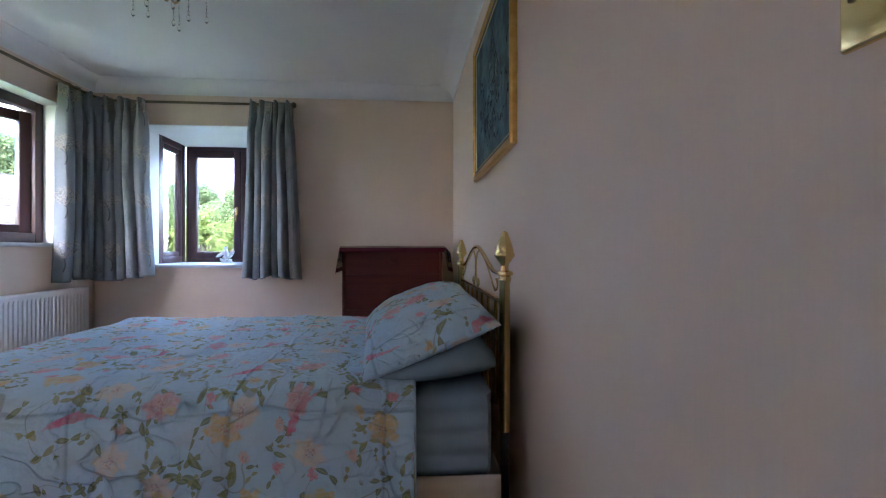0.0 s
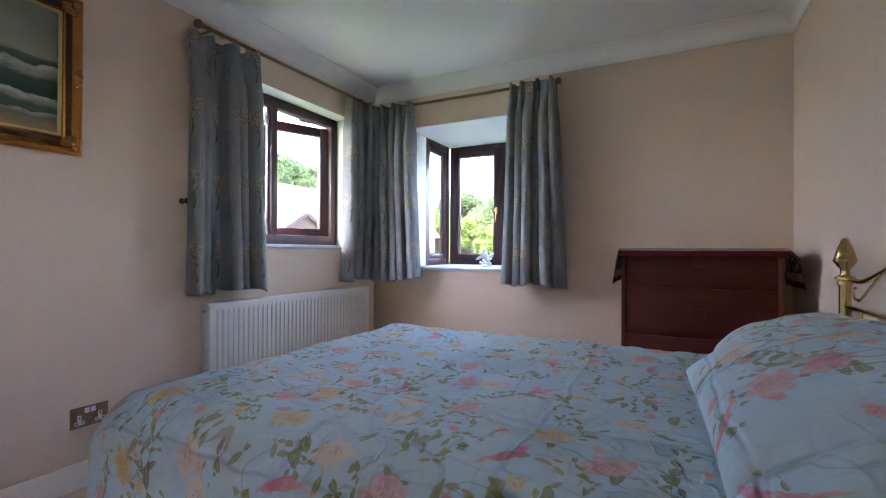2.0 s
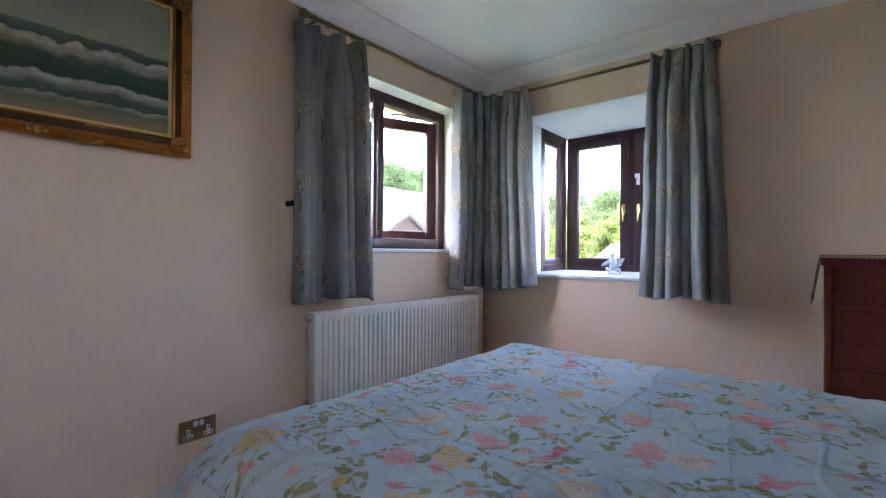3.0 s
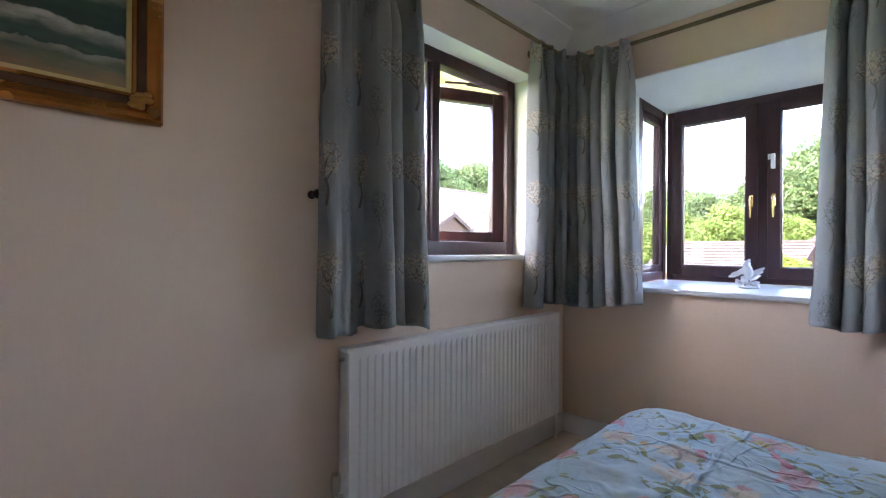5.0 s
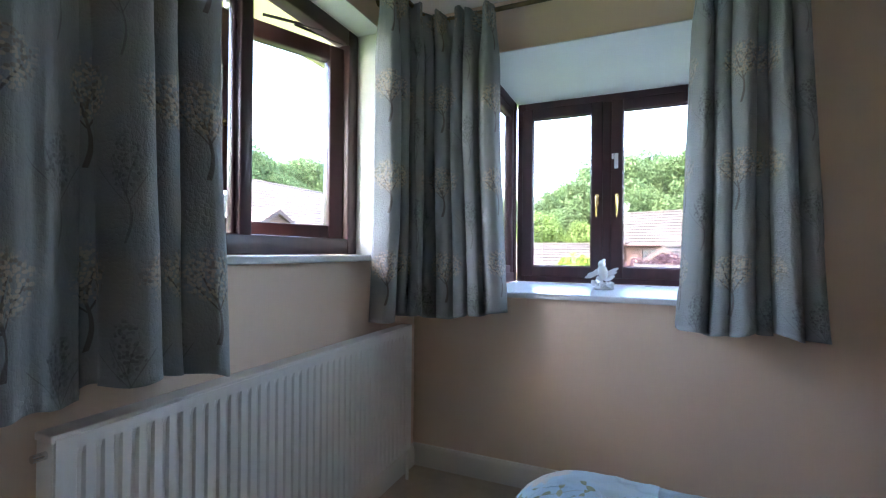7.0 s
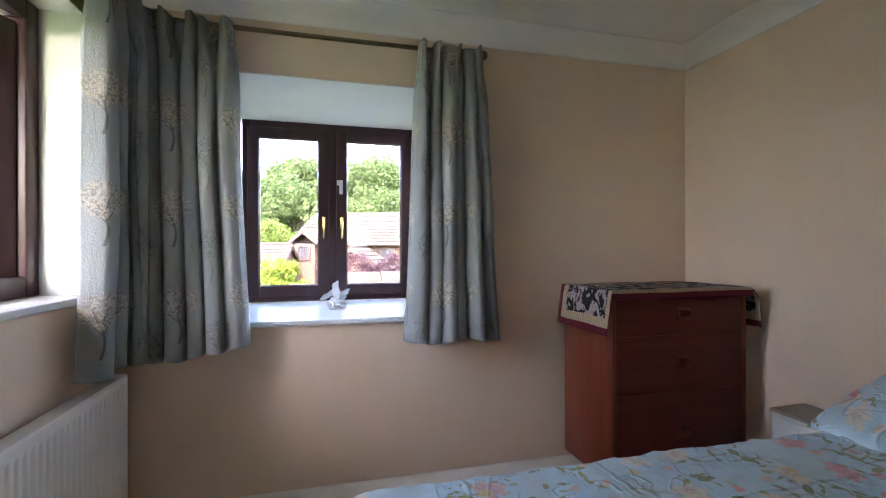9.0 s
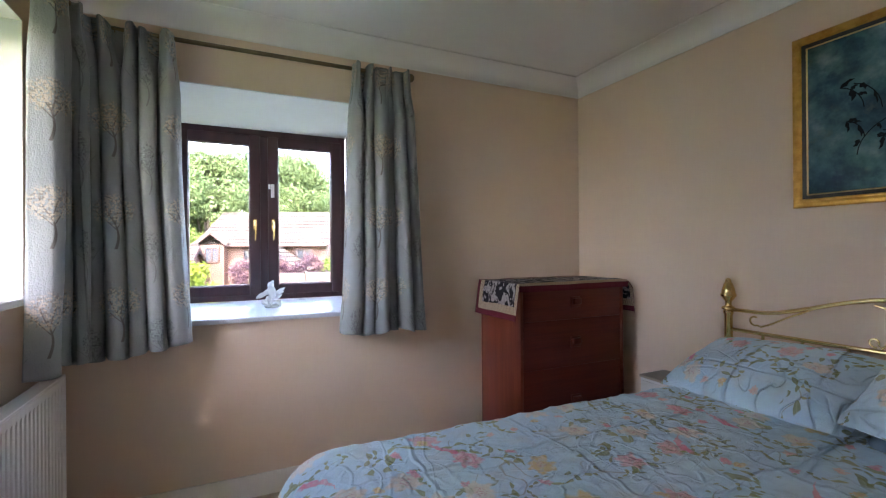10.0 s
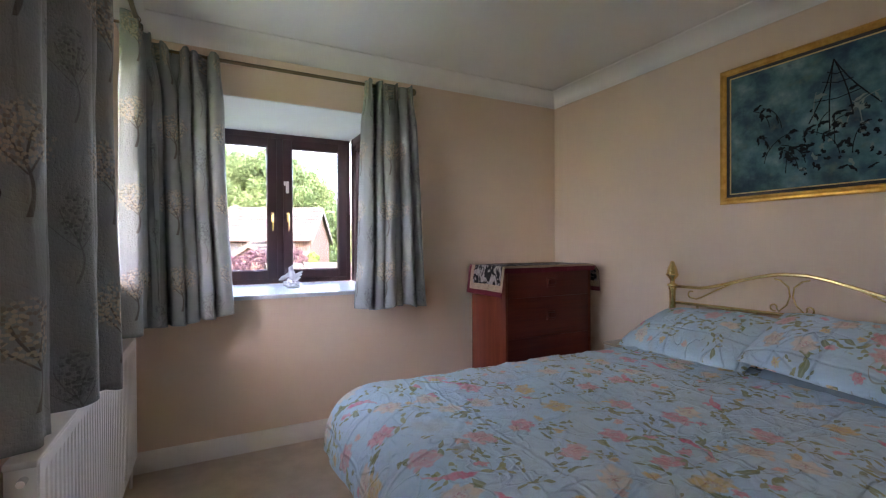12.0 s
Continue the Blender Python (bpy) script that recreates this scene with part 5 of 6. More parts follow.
def sea_picture():
    w, h = 0.965, 0.672
    t = thing("painting", "oil painting of breaking grey-green waves in an ornate gilt frame", "painting", at=(XL, 1.714 - w / 2, 1.449 + h / 2))
    moulded_frame(t, w, h, [(0.0, 0.0), (0.0, 0.028), (0.008, 0.040), (0.020, 0.044), (0.030, 0.036), (0.045, 0.026), (0.058, 0.026), (0.064, 0.031), (0.070, 0.028), (0.074, 0.020)], GILT_B)
    # a dark strip, slightly proud of the cove, paints a deep groove's shade
    moulded_frame(t, w - 0.080, h - 0.080, [(0.0, 0.0300), (0.005, 0.0285), (0.016, 0.0285), (0.021, 0.0305)], GILT_G, "shade_strip")
    moulded_frame(t, w - 0.146, h - 0.146, [(0.0, 0.020), (0.0, 0.024), (0.010, 0.022), (0.012, 0.014)], SLIP, "slip")
    canvas(t, w - 0.168, h - 0.168, 0.015, SEA)
    for a in (-1, 1):                             # cast leaf ornaments at corners and middles
        for b in (-1, 1):
            bm = bmesh.new()
            for k in range(9):
                ang = radians(-20 + 130 * k / 8)
                rr = 0.020 + 0.016 * (k % 2)
                c = Vector((0.036, a * (w / 2 - 0.042 + 0.0 * rr) - a * rr * math.cos(ang) * 0.8, b * (h / 2 - 0.042) - b * rr * math.sin(ang) * 0.8))
                bmesh.ops.create_icosphere(bm, subdivisions=2, radius=0.011, matrix=Matrix.Translation(c) @ Matrix.Diagonal((0.9, 1.2, 0.8, 1)))
            bmesh.ops.create_icosphere(bm, subdivisions=2, radius=0.016, matrix=Matrix.Translation((0.036, a * (w / 2 - 0.026), b * (h / 2 - 0.026))) @ Matrix.Diagonal((0.8, 1, 1, 1)))
            part("corner_ornament", bm, GILT_D, t, "carved gilt corner leaf", 60)
    for cy, cz in ((0, 1), (0, -1), (1, 0), (-1, 0)):
        bm = bmesh.new()
        for k in range(-3, 4):
            o = k * 0.022
            c = (0.037, cy * (w / 2 - 0.018) + (o if cy == 0 else 0), cz * (h / 2 - 0.018) + (o if cz == 0 else 0))
            bmesh.ops.create_icosphere(bm, subdivisions=2, radius=0.013 - 0.002 * abs(k), matrix=Matrix.Translation(c) @ Matrix.Diagonal((0.7, 1.2, 1.0, 1)))
        part("edge_ornament", bm, GILT_D, t, "carved gilt edge scroll", 60)


def blue_picture():
    w, h = 0.925, 0.728
    t = thing("painting", "dark blue oil painting of marsh plants in a gilt frame", "painting", at=(XR, 2.0785, 1.779), rz=180)
    moulded_frame(t, w, h, [(0.0, 0.0), (0.0, 0.018), (0.006, 0.026), (0.016, 0.027), (0.026, 0.021), (0.032, 0.022), (0.036, 0.018)], GILT)
    moulded_frame(t, w - 0.072, h - 0.072, [(0.0, 0.018), (0.004, 0.019), (0.015, 0.015)], BLACKWOOD, "inner_moulding")
    moulded_frame(t, w - 0.102, h - 0.102, [(0.0, 0.015), (0.002, 0.0165), (0.006, 0.013)], SLIP, "slip")
    canvas(t, w - 0.112, h - 0.112, 0.013, BLUEP)
    rnd = random.Random(5)
    W, H = w / 2 - 0.07, h / 2 - 0.07
    def leaf(bm, y, z, a, l, wd):
        d = Vector((0, math.cos(a), math.sin(a)))
        n = Vector((0, -math.sin(a), math.cos(a)))
        c = Vector((0.0136, y, z))
        pts = [c, c + d * l * 0.22 + n * wd * 0.9, c + d * l * 0.45 + n * wd * 0.75, c + d * l * 0.75 + n * wd * 0.9, c + d * l - n * wd * 0.2, c + d * l * 0.6 - n * wd * 0.1, c + d * l * 0.4 - n * wd * 0.8, c + d * l * 0.15 - n * wd * 0.5]
        if all(abs(p.y) < W and abs(p.z) < H for p in pts):
            bm.faces.new([bm.verts.new(p) for p in pts])
    dark, pale = bmesh.new(), bmesh.new()
    def stroke(bmk, pts, wd):
        for q, p in zip(pts, pts[1:]):
            if all(abs(c[0]) < W and abs(c[1]) < H for c in (p, q)):
                n = Vector((p[1] - q[1], q[0] - p[0])).normalized() * wd
                bmk.faces.new([bmk.verts.new((0.0134, y, z)) for y, z in ((q[0] - n.x, q[1] - n.y), (q[0] + n.x, q[1] + n.y), (p[0] + n.x, p[1] + n.y), (p[0] - n.x, p[1] - n.y))])

    # a leaning tripod of poles with cross ties
    for foot, bend in (((-0.050, -0.015), 0.012), ((0.030, -0.060), -0.008), ((0.115, -0.010), 0.010), ((0.210, 0.015), -0.014)):
        stroke(dark, [(0.045 + (foot[0] - 0.045) * f + bend * math.sin(math.pi * f), 0.255 + (foot[1] - 0.255) * f) for f in (0, 0.2, 0.4, 0.6, 0.8, 1.0)], 0.0026)
    for za, zb, ya, yb in ((0.165, 0.150, 0.0, 0.115), (0.080, 0.095, -0.03, 0.15), (0.205, 0.190, 0.02, 0.085)):
        stroke(dark, [(ya, za), ((ya + yb) / 2, (za + zb) / 2 - 0.012), (yb, zb)], 0.0020)
    for k in range(17):                          # bending stems with hanging leaves
        y = rnd.uniform(-0.95, 0.95) * W
        z = rnd.uniform(-0.8, 0.05) * H
        hgt = rnd.uniform(0.05, 0.19)
        lean = rnd.uniform(-0.8, 0.8)
        bmk = dark if k % 6 else pale
        stroke(bmk, [(y + lean * hgt * (i / 6) ** 1.8, z + hgt * (i / 6) * (1.0 - 0.25 * (i / 6) ** 2)) for i in range(7)], 0.0018)
        for i in range(rnd.randint(2, 5)):
            f = rnd.uniform(0.4, 1.0)
            leaf(bmk, y + lean * hgt * f ** 1.8, z + hgt * f * (1.0 - 0.25 * f * f), rnd.choice((rnd.uniform(-2.2, -0.9), rnd.uniform(-0.4, 0.5))), rnd.uniform(0.022, 0.055), rnd.uniform(0.006, 0.013))
    for k in range(70):
        leaf(dark if k % 8 else pale, rnd.gauss(0.15, 0.5) * W, rnd.gauss(-0.45, 0.25) * H, rnd.uniform(0, 6.3), rnd.uniform(0.016, 0.05), rnd.uniform(0.006, 0.013))
    part("dark_brushwork", dark, INKP, t, "dark painted stems and leaves", None)["kind"] = "stuff"
    part("pale_brushwork", pale, PALEP, t, "pale painted stems and leaves", None)["kind"] = "stuff"


sea_picture()
blue_picture()


# ---- small fixtures ----
def socket():
    t = thing("double_socket", "satin brass double wall socket with white inserts and rockers", "socket", at=(XL, 1.7615, 0.305))
    bm = bmesh.new()
    soft_box(bm, 0, 0.007, -0.0735, 0.0735, -0.045, 0.045, 0.003, 2)
    part("plate", bm, BRASS_S, t, "satin brass plate")
    for s in (-1, 1):
        bm = bmesh.new()
        soft_box(bm, 0.006, 0.0085, s * 0.040 - 0.008, s * 0.040 + 0.008, -0.020, 0.010, 0.001, 1)
        soft_box(bm, 0.006, 0.0088, s * 0.040 - 0.019, s * 0.040 + 0.019, -0.032, -0.016, 0.001, 1)
        i = part("insert", bm, WPLASTIC, t, "white socket insert")
        for dy, z, w2, h2 in ((0, 0.0, 0.0025, 0.005), (-0.011, -0.024, 0.0045, 0.0025), (0.011, -0.024, 0.0045, 0.0025)):
            bm = bmesh.new()
            soft_box(bm, 0.0080, 0.0094, s * 0.040 + dy - w2, s * 0.040 + dy + w2, z - h2, z + h2, 0.0004, 1)
            part("pin_hole", bm, BLACKM, i, "dark pin hole")
        bm = bmesh.new()
        soft_box(bm, 0.006, 0.0125, s * 0.012 - 0.009, s * 0.012 + 0.009, 0.016, 0.038, 0.002, 2)
        part("rocker", bm, WPLASTIC, t, "white switch rocker")


def light_switch():
    t = thing("light_switch", "polished brass light switch plate on the wall", "switch", at=(XR, 0.370, 1.250), rz=180)
    bm = bmesh.new()
    soft_box(bm, 0, 0.008, -0.043, 0.043, -0.043, 0.043, 0.004, 3)
    part("plate", bm, BRASS, t)
    bm = bmesh.new()
    soft_box(bm, 0.007, 0.014, -0.008, 0.008, -0.012, 0.012, 0.003, 2)
    part("rocker", bm, BRASS, t)
    for y in (-0.03, 0.03):
        bm = bmesh.new()
        lathe(bm, [(0.003, 0.0), (0.003, 0.001), (0, 0.0012)], 10, m=Matrix.Translation((0.008, y, 0)) @ pose(0, 0, 0, 0, 90, 0))
        part("screw", bm, BRASS_D, t)


def chandelier():
    cx, cy = -0.90, 1.99
    t = thing("chandelier", "small brass ceiling chandelier hung with clear crystal drops", "chandelier", at=(cx, cy, ZC))
    t.scale = (0.9, 0.9, 0.89)
    bm = bmesh.new()
    lathe(bm, [(0.012, -0.055), (0.02, -0.045), (0.05, -0.025), (0.06, -0.01), (0.06, 0.0)], 24)
    part("ceiling_rose", bm, BRASS, t)
    bm = bmesh.new()
    lathe(bm, [(0.0, -0.385), (0.009, -0.38), (0.014, -0.36), (0.024, -0.335), (0.020, -0.32), (0.010, -0.30), (0.008, -0.20), (0.014, -0.18), (0.008, -0.16), (0.008, -0.05)], 18)
    part("stem", bm, BRASS, t)
    for k in range(5):
        a = 2 * math.pi * k / 5 + 0.45
        ca, sa = math.cos(a), math.sin(a)
        bm = bmesh.new()
        tube(bm, [(ca * r, sa * r, z) for r, z in ((0.012, -0.31), (0.05, -0.335), (0.10, -0.338), (0.145, -0.31), (0.165, -0.27))], 0.006, 8)
        arm = part("arm", bm, BRASS, t)
        bm = bmesh.new()
        lathe(bm, [(0.006, -0.275), (0.030, -0.265), (0.034, -0.257), (0.012, -0.253), (0.012, -0.195), (0.0, -0.194)], 14, at=(ca * 0.165, sa * 0.165, 0))
        part("candle_cup", bm, BRASS, arm)
        for rr, zz in ((0.165, -0.375), (0.09, -0.385)):
            bm = bmesh.new()
            x, y = ca * rr, sa * rr
            tube(bm, [(x, y, zz + 0.06), (x, y, zz - 0.02)], 0.0012, 5)
            for e in (0.045, 0.030, 0.015, 0.0):
                bmesh.ops.create_icosphere(bm, subdivisions=1, radius=0.0045, matrix=Matrix.Translation((x, y, zz + e)))
            bmesh.ops.create_icosphere(bm, subdivisions=1, radius=0.006, matrix=Matrix.Translation((x, y, zz - 0.024)))
            lathe(bm, [(0.0, zz - 0.072), (0.006, zz - 0.066), (0.009, zz - 0.056), (0.006, zz - 0.042), (0.001, zz - 0.030)], 8, at=(x, y, 0))
            part("drop", bm, CRYSTAL, arm, "clear crystal drop", None)


def figurine():
    """A little porcelain figure with spread wings on a leafy base: one plain mesh."""
    bm = bmesh.new()
    x, y, z = 0.0, 0.0, 0.0
    rnd = random.Random(2)
    lathe(bm, [(0.026, 0), (0.030, 0.005), (0.026, 0.010), (0.012, 0.016)], 16, at=(x, y, z))

    def lump(cx, cz, turn, sx, sy, sz, cy=0.0):
        bmesh.ops.create_icosphere(bm, subdivisions=2, radius=1.0, matrix=Matrix.Translation((x + cx, y + cy, z + cz)) @ pose(0, 0, 0, 0, turn, 0) @ Matrix.Diagonal((sx, sy, sz, 1)))
    lump(0.000, 0.060, -14, 0.017, 0.014, 0.030)          # breast
    lump(-0.004, 0.088, 10, 0.013, 0.011, 0.014)
    lump(0.002, 0.100, 30, 0.006, 0.006, 0.008)
    for turn, length in ((62, 0.026), (74, 0.022), (88, 0.017)):      # raised wing
        lump(0.012 + length * 0.62, 0.096 - 0.0006 * turn + length * 0.2, turn, 0.0065, 0.004, length, 0.004)
    for turn, length in ((-128, 0.026), (-116, 0.030), (-140, 0.020), (-104, 0.024)):      # lowered wing
        lump(-0.012 - length * 0.7, 0.056 - length * 0.55 + 0.012, turn, 0.008, 0.004, length, -0.004)
    lump(0.020, 0.040, 60, 0.009, 0.007, 0.018)
    lump(-0.010, 0.032, -40, 0.010, 0.008, 0.016)
    for k in range(16):
        a = rnd.uniform(0, 6.28)
        m = Matrix.Translation((x + 0.03 * math.cos(a), y + 0.024 * math.sin(a), z + rnd.uniform(0.008, 0.026))) @ pose(0, 0, 0, rnd.uniform(0, 180), rnd.uniform(0, 180), 0) @ Matrix.Diagonal((1, 0.7, 0.35, 1))
        bmesh.ops.create_icosphere(bm, subdivisions=1, radius=0.011, matrix=m)
    bmesh.ops.transform(bm, matrix=Matrix.Translation((-1.535, 4.24, OF[2])) @ Matrix.Scale(1.48, 4), verts=bm.verts)
    solo("figurine", bm, PORCELAIN, "small white porcelain figurine with wings on the window sill", "figurine", 60)


socket()
light_switch()
chandelier()
figurine()

# ---- outside: materials ----
def leaf_material(name, dark, mid, light):
    m, nt, p = nodes_of(name)
    g = nt.nodes.new("ShaderNodeNewGeometry")
    col = ramp(nt, g.outputs["Random Per Island"], [(0.0, dark), (0.5, mid), (1.0, light)], "LINEAR")
    col = mix_colour(nt, math_node(nt, "MULTIPLY", noise_of(nt, place(nt), 0.8, 3), 0.6), col, mid)
    nt.links.new(col, p.inputs["Base Color"])
    p.inputs["Roughness"].default_value = 0.55
    p.inputs["Specular IOR Level"].default_value = 0.12
    tr = nt.nodes.new("ShaderNodeBsdfTranslucent")
    nt.links.new(col, tr.inputs["Color"])
    mx = nt.nodes.new("ShaderNodeMixShader")
    mx.inputs[0].default_value = 0.55
    nt.links.new(p.outputs[0], mx.inputs[1])
    nt.links.new(tr.outputs[0], mx.inputs[2])
    nt.links.new(mx.outputs[0], nt.nodes["Material Output"].inputs["Surface"])
    return m


LEAF_OAK = leaf_material("oak_leaves", (0.055, 0.10, 0.038), (0.115, 0.165, 0.062), (0.185, 0.235, 0.10))
LEAF_LIGHT = leaf_material("light_leaves", (0.09, 0.14, 0.034), (0.15, 0.205, 0.05), (0.21, 0.26, 0.075))
LEAF_GOLD = leaf_material("golden_leaves", (0.12, 0.17, 0.022), (0.18, 0.225, 0.034), (0.24, 0.27, 0.05))
LEAF_RED = leaf_material("plum_leaves", (0.050, 0.022, 0.030), (0.080, 0.040, 0.050), (0.115, 0.064, 0.072))
BARK = surface("bark", (0.06, 0.045, 0.032), (0.11, 0.085, 0.062), 3, 18, 0.9, bump=0.6, depth=0.03, stretch_by=(3, 3, 0.6))
GRASS = surface("grass", (0.045, 0.08, 0.018), (0.085, 0.12, 0.03), 0.4, 9, 0.9, bump=0.5, depth=0.03, spec=0.1)
ROOFT = surface("concrete_roof_tiles", (0.046, 0.038, 0.032), (0.074, 0.060, 0.050), 0.8, 9, 0.9, bump=0.4, depth=0.01, spec=0.08)
ROOFP = surface("pale_roof_tiles", (0.10, 0.078, 0.066), (0.145, 0.115, 0.098), 0.8, 9, 0.9, bump=0.4, depth=0.01, spec=0.08)
BRICK = surface("pink_brick", (0.10, 0.058, 0.043), (0.145, 0.09, 0.068), 1.5, 12, 0.9, bump=0.4, depth=0.008, spec=0.1)
BARGE = surface("brown_barge_board", (0.045, 0.022, 0.016), (0.075, 0.04, 0.028), 3, 30, 0.5, bump=0.1)
SOFFIT = surface("cream_soffit", (0.55, 0.50, 0.36), (0.62, 0.57, 0.42), 3, 40, 0.6, bump=0.1)
DARKGLASS = surface("dark_window_glass", (0.03, 0.035, 0.04), (0.06, 0.07, 0.08), 2, 10, 0.12, bump=0.0)


def tree(name, label, category, at, height, spread, mat, seed, clumps=70, per=75, leaf=0.26, low=0.22, group=""):
    rnd = random.Random(seed)
    t = thing(name, label, category, group, at=at)
    bm = bmesh.new()
    r0 = height * 0.022 + 0.05
    trunk = [(0.05 * height * 0.1 * math.sin(i * 1.3 + seed), 0.05 * height * 0.1 * math.cos(i * 1.7 + seed), height * 0.55 * i / 6) for i in range(7)]
    tube(bm, trunk, [r0 * (1.3 - 0.15 * i) for i in range(7)], 9)
    centres = []
    for k in range(clumps):
        a, zf = rnd.uniform(0, 2 * math.pi), rnd.uniform(0, 1)
        prof = math.sin(math.pi * (0.10 + 0.86 * zf) ** 0.8) ** 0.6
        rr = spread * prof * math.sqrt(rnd.uniform(0.25, 1.0)) * rnd.uniform(0.8, 1.12)
        z = height * (low + (1 - low) * zf * rnd.uniform(0.93, 1.0))
        centres.append((Vector((rr * math.cos(a), rr * math.sin(a), z)), spread * rnd.uniform(0.16, 0.30)))
    for c, _ in centres[:12]:                     # limbs
        s = Vector(trunk[rnd.randint(2, 6)])
        mid = s.lerp(c, 0.5) + Vector((0, 0, 0.06 * height))
        tube(bm, [s, mid, c], [r0 * 0.5, r0 * 0.3, r0 * 0.1], 6)
    part("trunk", bm, BARK, t)
    vs, fs = [], []
    for c, r in centres:
        for k in range(per):
            d = Vector((rnd.gauss(0, 1), rnd.gauss(0, 1), rnd.gauss(0, 0.8))).normalized()
            p = c + d * r * rnd.uniform(0.55, 1.08)
            n = (d + Vector((rnd.gauss(0, 0.6), rnd.gauss(0, 0.6), rnd.gauss(0.3, 0.6)))).normalized()
            a = n.orthogonal().normalized()
            b = n.cross(a)
            w = rnd.uniform(0, 6.28)
            a, b = a * math.cos(w) + b * math.sin(w), b * math.cos(w) - a * math.sin(w)
            l = leaf * rnd.uniform(0.6, 1.25)
            i = len(vs)
            vs += [p - a * l, p + b * l * 0.5 + n * l * 0.12, p + a * l, p - b * l * 0.5 + n * l * 0.12]
            fs.append((i, i + 1, i + 2, i + 3))
    me = bpy.data.meshes.new("crown")
    me.from_pydata(vs, [], fs)
    me.materials.append(mat)
    ob = new("crown", me)
    ob.parent = t
    return t


def tiled_slope(bm, x0, x1, ya, za, yb, zb, course=0.32, thick=0.035):
    """Courses of tiles, each proud of the next, from the ridge (ya, za) to the eave (yb, zb)."""
    n = max(2, round(math.hypot(yb - ya, zb - za) / course))
    up = Vector((0, -(zb - za), (yb - ya))).normalized()
    if up.z < 0:
        up = -up
    for i in range(n):
        a = Vector((0, ya + (yb - ya) * i / n, za + (zb - za) * i / n))
        b = Vector((0, ya + (yb - ya) * (i + 1.12) / n, za + (zb - za) * (i + 1.12) / n))
        a0, b0, b1 = a, b + up * thick, b - up * 0.02
        q = [bm.verts.new((x, p.y, p.z)) for p in (a0, b0, b1) for x in (x0, x1)]
        bm.faces.new((q[0], q[1], q[3], q[2]))
        bm.faces.new((q[2], q[3], q[5], q[4]))
        bm.faces.new((q[0], q[2], q[4]))
        bm.faces.new((q[1], q[5], q[3]))


def house_window(t, x0, x1, y, z0, z1, axis="y"):
    """A window unit in a front wall whose face is at y."""
    bm = bmesh.new()
    rect_frame(bm, x0, x1, z0, z1, 0.08, 0.08, y, "y")
    bar(bm, ((x0 + x1) / 2, y, z0 + 0.07), ((x0 + x1) / 2, y, z1 - 0.07), 0.07, 0.07, "y")
    w = part("window", bm, BARGE, t, "brown framed window")
    bm = bmesh.new()
    box(bm, x0 + 0.05, x1 - 0.05, y + 0.005, y + 0.015, z0 + 0.05, z1 - 0.05)
    part("pane", bm, DARKGLASS, w, "dark reflecting glass", None)


def gable_house(name, label, at, rz, L, half, z_eave, z_ridge, base=-3.0, group="houses across the gardens", tiles=None):
    """Ridge along x at y = 0; walls 0.3 inside the eaves."""
    t = thing(name, label, "house", group, at=at, rz=rz)
    wl = half - 0.3
    zw = z_eave + (z_ridge - z_eave) * 0.3 / half
    bm = bmesh.new()
    prof = [(-wl, base), (wl, base), (wl, zw - 0.05), (0, z_ridge - 0.08), (-wl, zw - 0.05)]
    a = [bm.verts.new((-L / 2, y, z)) for y, z in prof]
    b = [bm.verts.new((L / 2, y, z)) for y, z in prof]
    bm.faces.new(a)
    bm.faces.new(b[::-1])
    for i in range(5):
        bm.faces.new((a[i], b[i], b[(i + 1) % 5], a[(i + 1) % 5]))
    part("wall", bm, BRICK, t, "pink brick wall", None)
    bm = bmesh.new()
    for s in (-1, 1):
        tiled_slope(bm, -L / 2 - 0.15, L / 2 + 0.15, 0, z_ridge, s * half, z_eave)
    tube(bm, [(-L / 2 - 0.15, 0, z_ridge), (L / 2 + 0.15, 0, z_ridge)], 0.09, 8)
    part("roof", bm, tiles or ROOFT, t, "pitched concrete tile roof", None)
    for x in (-L / 2 - 0.17, L / 2 + 0.17):
        for s in (-1, 1):
            bm = bmesh.new()
            d = Vector((0, s * half, z_eave - z_ridge))
            p0, p1 = Vector((x, 0, z_ridge - 0.02)), Vector((x, 0, z_ridge - 0.02)) + d
            q = [bm.verts.new(p + Vector((o, 0, z))) for p in (p0, p1) for o in (-0.02, 0.02) for z in (-0.2, 0.02)]
            for f in ((0, 1, 3, 2), (4, 6, 7, 5), (0, 4, 5, 1), (2, 3, 7, 6), (1, 5, 7, 3), (0, 2, 6, 4)):
                bm.faces.new([q[i] for i in f])
            part("barge_board", bm, BARGE, t, "dark brown barge board", None)
    for s in (-1, 1):
        bm = bmesh.new()
        tube(bm, [(-L / 2 - 0.1, s * (half + 0.05), z_eave - 0.02), (L / 2 + 0.1, s * (half + 0.05), z_eave - 0.02)], 0.06, 8)
        part("gutter", bm, BARGE, t)
    return t


bm = bmesh.new()
box(bm, -2000, 2000, -2000, 2000, -3.4, -3.0)
solo("ground", bm, GRASS, "green gardens and lawns running to the distance", "ground", None, kind="structure")

